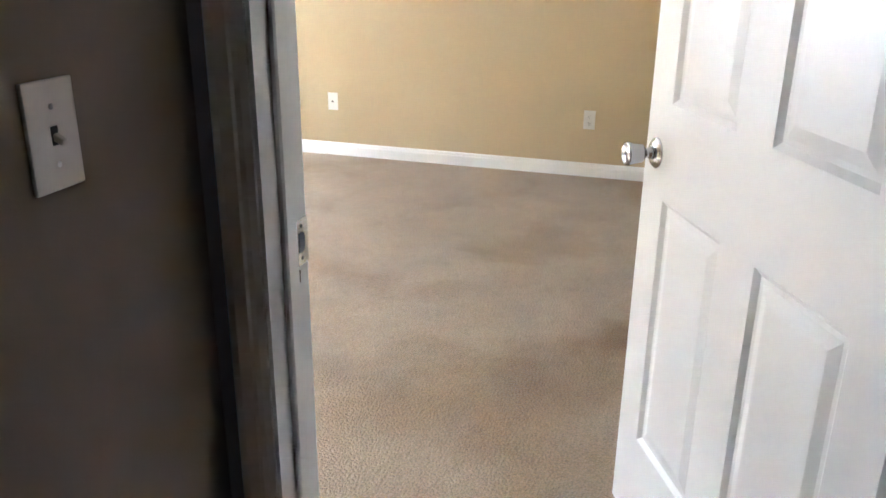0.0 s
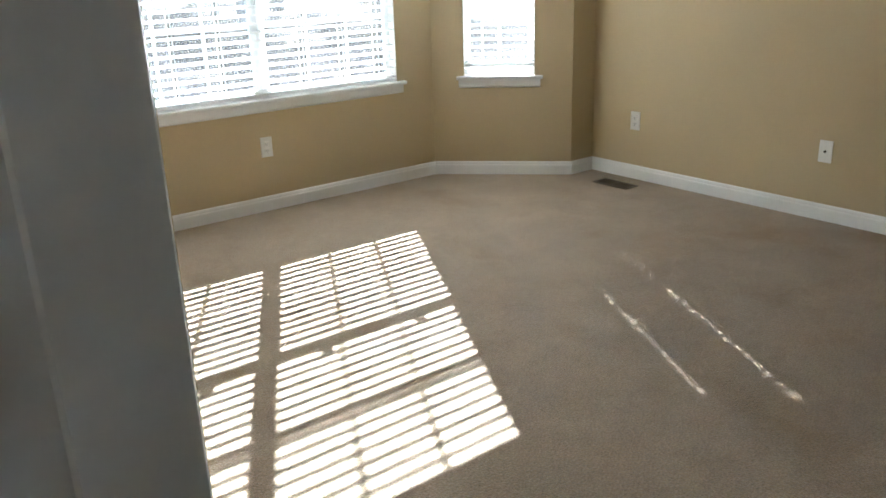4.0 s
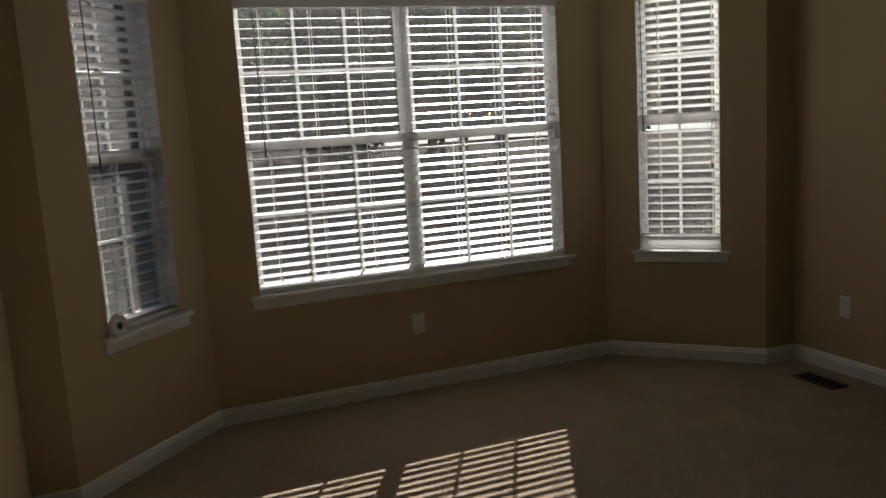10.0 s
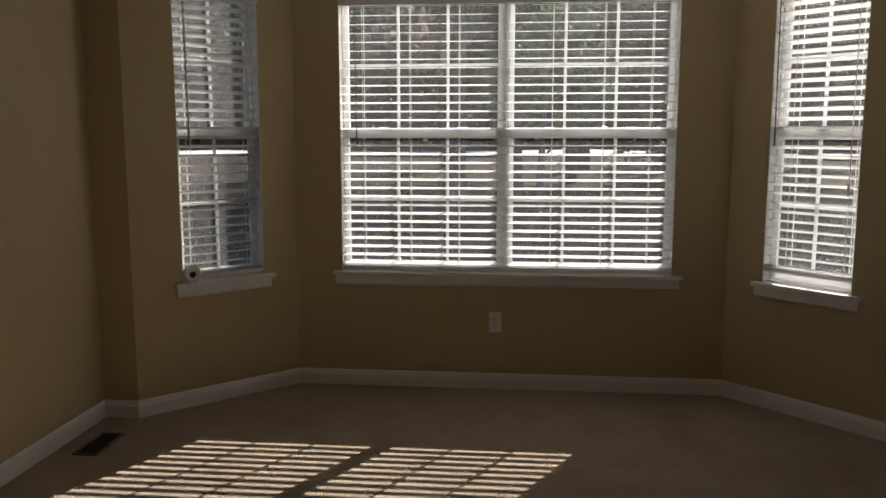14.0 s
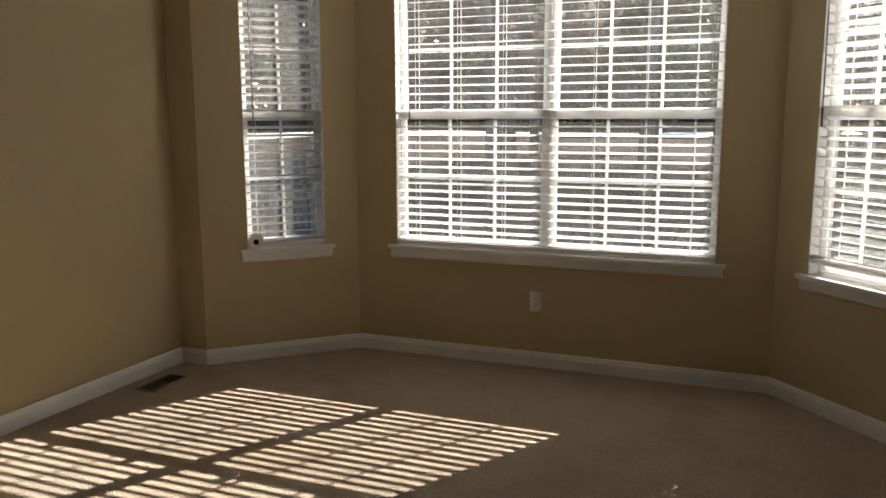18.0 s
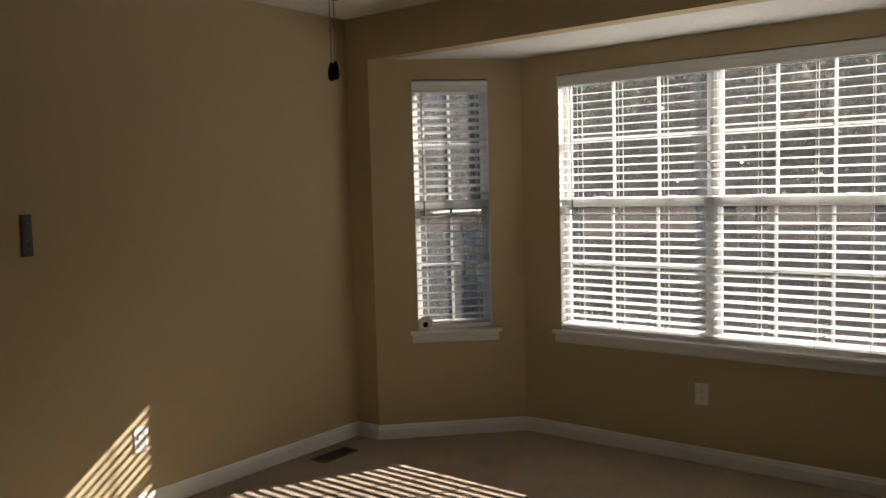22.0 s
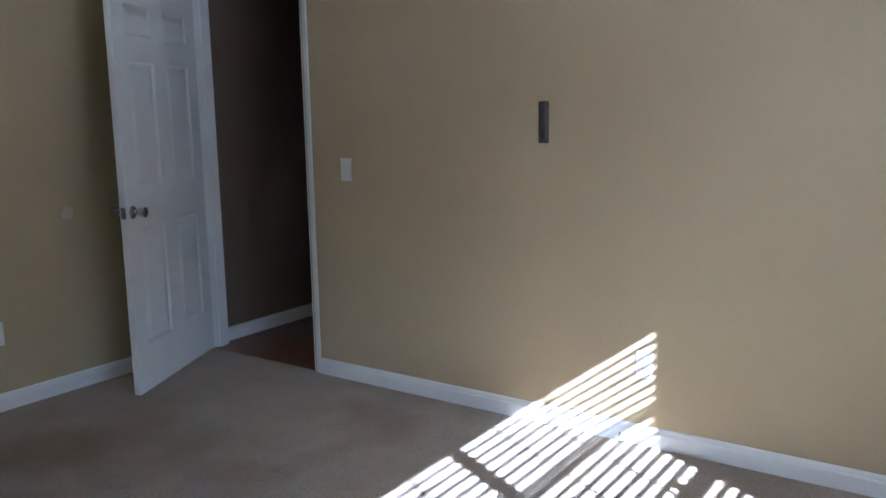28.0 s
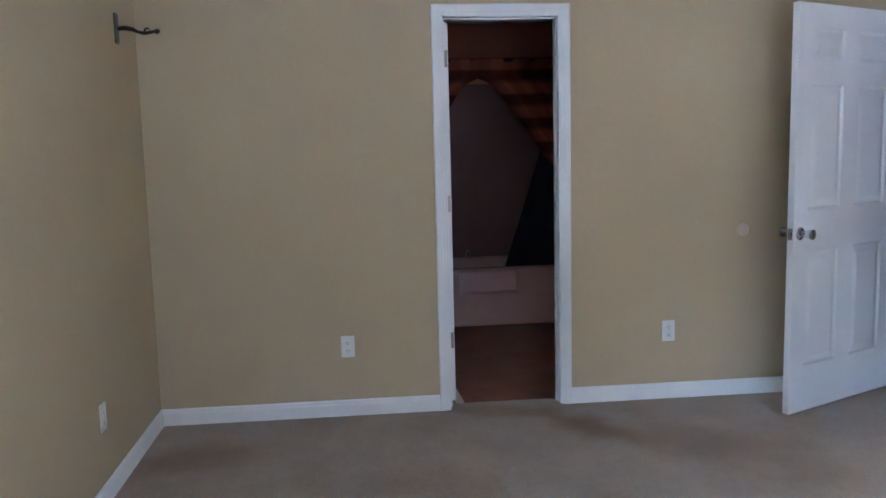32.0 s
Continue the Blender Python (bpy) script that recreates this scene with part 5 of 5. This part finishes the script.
def tree(name, height, crown_base, spread, leaves, leaf_size, seed, material, label, lean=0.0):
    rng = random.Random(seed)
    e = empty(name, label=label, category="tree", group="trees behind the house")
    bm = bmesh.new()
    r0 = 0.035 + 0.016 * height
    pts, rad = [], []
    dx, dy = rng.uniform(-1, 1) * 0.06, rng.uniform(-1, 1) * 0.06
    for k in range(9):
        t = k / 8
        pts.append(Vector((dx * height * t * t + 0.05 * math.sin(5 * t + seed), dy * height * t * t + lean * t, height * 0.93 * t - 0.4 * (k == 0))))
        rad.append(r0 * (1.25 if k == 0 else 1 - 0.88 * t))
    tube(pts, rad, 9, bm)
    part("trunk", bm, M_BARK, e, smooth=True)
    bmc = bmesh.new()
    nl = 9
    for k in range(nl):
        t = crown_base / height + (0.95 - crown_base / height) * (k + 0.5) / nl
        i = min(7, int(t * 8))
        p0 = pts[i].lerp(pts[i + 1], t * 8 - i)
        ang = k * 2.4 + rng.uniform(-0.4, 0.4)
        ln = spread * (1.05 - 0.6 * (t - crown_base / height)) * rng.uniform(0.7, 1.1)
        d = Vector((math.cos(ang), math.sin(ang), rng.uniform(0.15, 0.55)))
        p1, p2 = p0 + d * ln * 0.5 + Vector((0, 0, 0.05)), p0 + d * ln + Vector((0, 0, rng.uniform(-0.1, 0.35)))
        part("limb", tube([p0, p1, p2], [r0 * 0.34, r0 * 0.2, r0 * 0.05], 6), M_BARK, e)
        for _ in range(3):
            leaf_cloud(bmc, p0.lerp(p2, rng.uniform(0.45, 1.0)) + Vector((rng.uniform(-0.3, 0.3), rng.uniform(-0.3, 0.3), rng.uniform(-0.2, 0.4))),
                       (spread * 0.42, spread * 0.42, height * 0.085), leaves // (nl * 3), leaf_size, rng)
    part("crown", bmc, material, e, "dull grey-green foliage")
    return e


KINDS = [
    tree("tree", 8.5, 1.9, 2.6, 5200, 0.15, 11, M_LEAF, "tall shaded evergreen tree with dull green leaves"),
    tree("tree", 7.2, 1.3, 2.2, 4600, 0.14, 23, M_LEAF2, "shaded tree with bronze winter leaves"),
    tree("tree", 9.5, 2.6, 3.0, 5200, 0.16, 37, M_LEAF, "tall shaded woodland tree with a bare lower trunk"),
    tree("tree", 4.2, 0.5, 1.5, 3600, 0.10, 53, M_LEAF2, "low scrubby tree in the back yard"),
]
spots = []
rng = random.Random(19)
PLACES = [(-4.2, 14.5, 2), (-1.2, 13.2, 1), (0.8, 16.5, 0), (2.3, 14.2, 2), (4.9, 16.2, 3), (-9.5, 9.5, 2), (-6.2, 17.5, 0), (-2.6, 18.5, 2), (1.9, 19.5, 0),
          (-12, 13, 0), (-8.2, 6.0, 3), (11.5, 17.5, 3), (14.5, 14.5, 0), (9.2, 22.5, 3), (6.6, 21.5, 3), (16, 10, 2),
          (-15, 17, 2), (-3.6, 24, 0), (3.8, 25.5, 2), (-0.4, 26.5, 0), (7.5, 29, 3), (11.5, 29, 0), (-9.5, 23, 0), (18, 19, 0), (-14.5, 8.5, 0), (-6.4, 10.6, 3), (8.6, 13.2, 3), (15, 24, 2), (-18, 12, 2), (8.2, 18.6, 0), (5.4, 19.2, 0), (11.8, 24.0, 2), (6.0, 24.6, 0), (3.2, 21.8, 2), (0.2, 21.6, 1)]
for x, y, k in PLACES:
    away = Vector((x - 2.0, y - 4.9))
    sunward = (away.x * SUN_X + away.y * SUN_Y) / away.length
    s = rng.uniform(0.85, 1.15)
    hh = (8.5, 7.2, 9.5, 4.2)[k]
    side = abs(away.x * SUN_Y - away.y * SUN_X)
    if sunward > 0.7 and side < 4.6:
        s = min(s, (away.length - 2.0) * 0.50 / hh)
    m = Matrix.Translation((x, y, ground_z(x, y))) @ Matrix.Rotation(rng.uniform(0, 6.28), 4, "Z") @ Matrix.Diagonal((s, s, s, 1))
    if k not in spots:
        spots.append(k)
        KINDS[k].matrix_basis = m
    else:
        copy_thing(KINDS[k], m)
        bpy.context.view_layer.update()

# distant woods, one mass of leaf clumps
bm = bmesh.new()
rng = random.Random(5)
for k in range(110):
    a = radians(-30 + 240 * k / 109)
    r = rng.uniform(50, 60)
    x, y = 2 + r * math.cos(a), 5 + r * math.sin(a)
    if y < 1:
        continue
    for zc, cnt in ((1.4, 420), (3.6, 420), (6.2, 420), (9.2, 420)):
        leaf_cloud(bm, Vector((x, y, ground_z(x, y) + zc + rng.uniform(-0.5, 0.9))), (4.4, 3.0, 3.0), cnt, 0.62, rng)
    for _ in range(3):
        xx, yy = x + rng.uniform(-3, 3), y + rng.uniform(-2, 2)
        tube([(xx, yy, ground_z(xx, yy) - 0.3), (xx + 0.1, yy, 4), (xx + 0.15, yy, 11)], [0.24, 0.18, 0.08], 6, bm)
tagged(part("far_woods", bm, M_LEAF2), "distant bare and leafy woods beyond the yard", "woods", kind="stuff")

# lawn beyond the trees, its sunlight put into the pale colour
bm = bmesh.new()
ring = []
for k in range(49):
    a = radians(-20 + 220 * k / 48)
    ring.append([bm.verts.new((2 + r * math.cos(a), 5 + r * math.sin(a), ground_z(2 + r * math.cos(a), 5 + r * math.sin(a)) + 0.06)) for r in (30.5, 31.5, 33, 34.5, 36)])
for u, v in zip(ring, ring[1:]):
    for j in range(4):
        bm.faces.new((u[j], u[j + 1], v[j + 1], v[j]))
part("lawn", bm, M_LAWN, label="lawn beyond the trees with sunlight put into its pale colour", kind="structure", smooth=True)

# shrubs under the windows' sight line
bm = bmesh.new()
for x, y, s in ((-3.2, 8.8, 0.9), (-1.4, 9.6, 0.7), (0.6, 9.1, 0.8), (2.7, 9.9, 0.8), (5.0, 9.4, 0.7), (-5.2, 7.4, 0.9), (7.4, 8.8, 0.8), (9.4, 7.2, 0.9)):
    leaf_cloud(bm, Vector((x, y, ground_z(x, y) + 0.45 * s)), (1.1 * s, 0.9 * s, 0.62 * s), 2600, 0.038, rng)
tagged(part("shrubs", bm, M_SHRUB), "low brown and grey-green shrubs in the yard", "shrub", kind="stuff")

# weathered picket fence across the yard
bm = boxm(-0.045, 0.045, -0.009, 0.009, 0.0, 1.15)
for v in bm.verts:
    if v.co.z > 1.1 and abs(v.co.x) > 0.02:
        v.co.z -= 0.05
me_p = bpy.data.meshes.new("picket")
bm.to_mesh(me_p)
bm.free()
me_p.materials.append(M_FENCE)
fence = empty("fence", label="weathered grey picket fence across the yard", category="fence")
FY0 = 11.4
for k in range(46):
    x = -9 + k * 0.135
    shared("picket", me_p, fence, Matrix.Translation((x, FY0, ground_z(x, FY0) - 0.02)) @ Matrix.Rotation(radians(rng.uniform(-1.5, 1.5)), 4, "Y"))
for k in range(3):
    x0, x1 = -9.1 + k * 2.25, -9.1 + (k + 1) * 2.25
    for dz in (0.28, 0.88):
        part("rail", tube([(x0, FY0 + 0.035, ground_z(x0, FY0) + dz), (x1, FY0 + 0.035, ground_z(x1, FY0) + dz)], 0.035, 4), M_FENCE, fence)
    part("post", boxm(x0 - 0.05, x0 + 0.05, FY0 + 0.02, FY0 + 0.12, ground_z(x0, FY0) - 0.3, ground_z(x0, FY0) + 1.2, bevel=0.008), M_FENCE, fence)
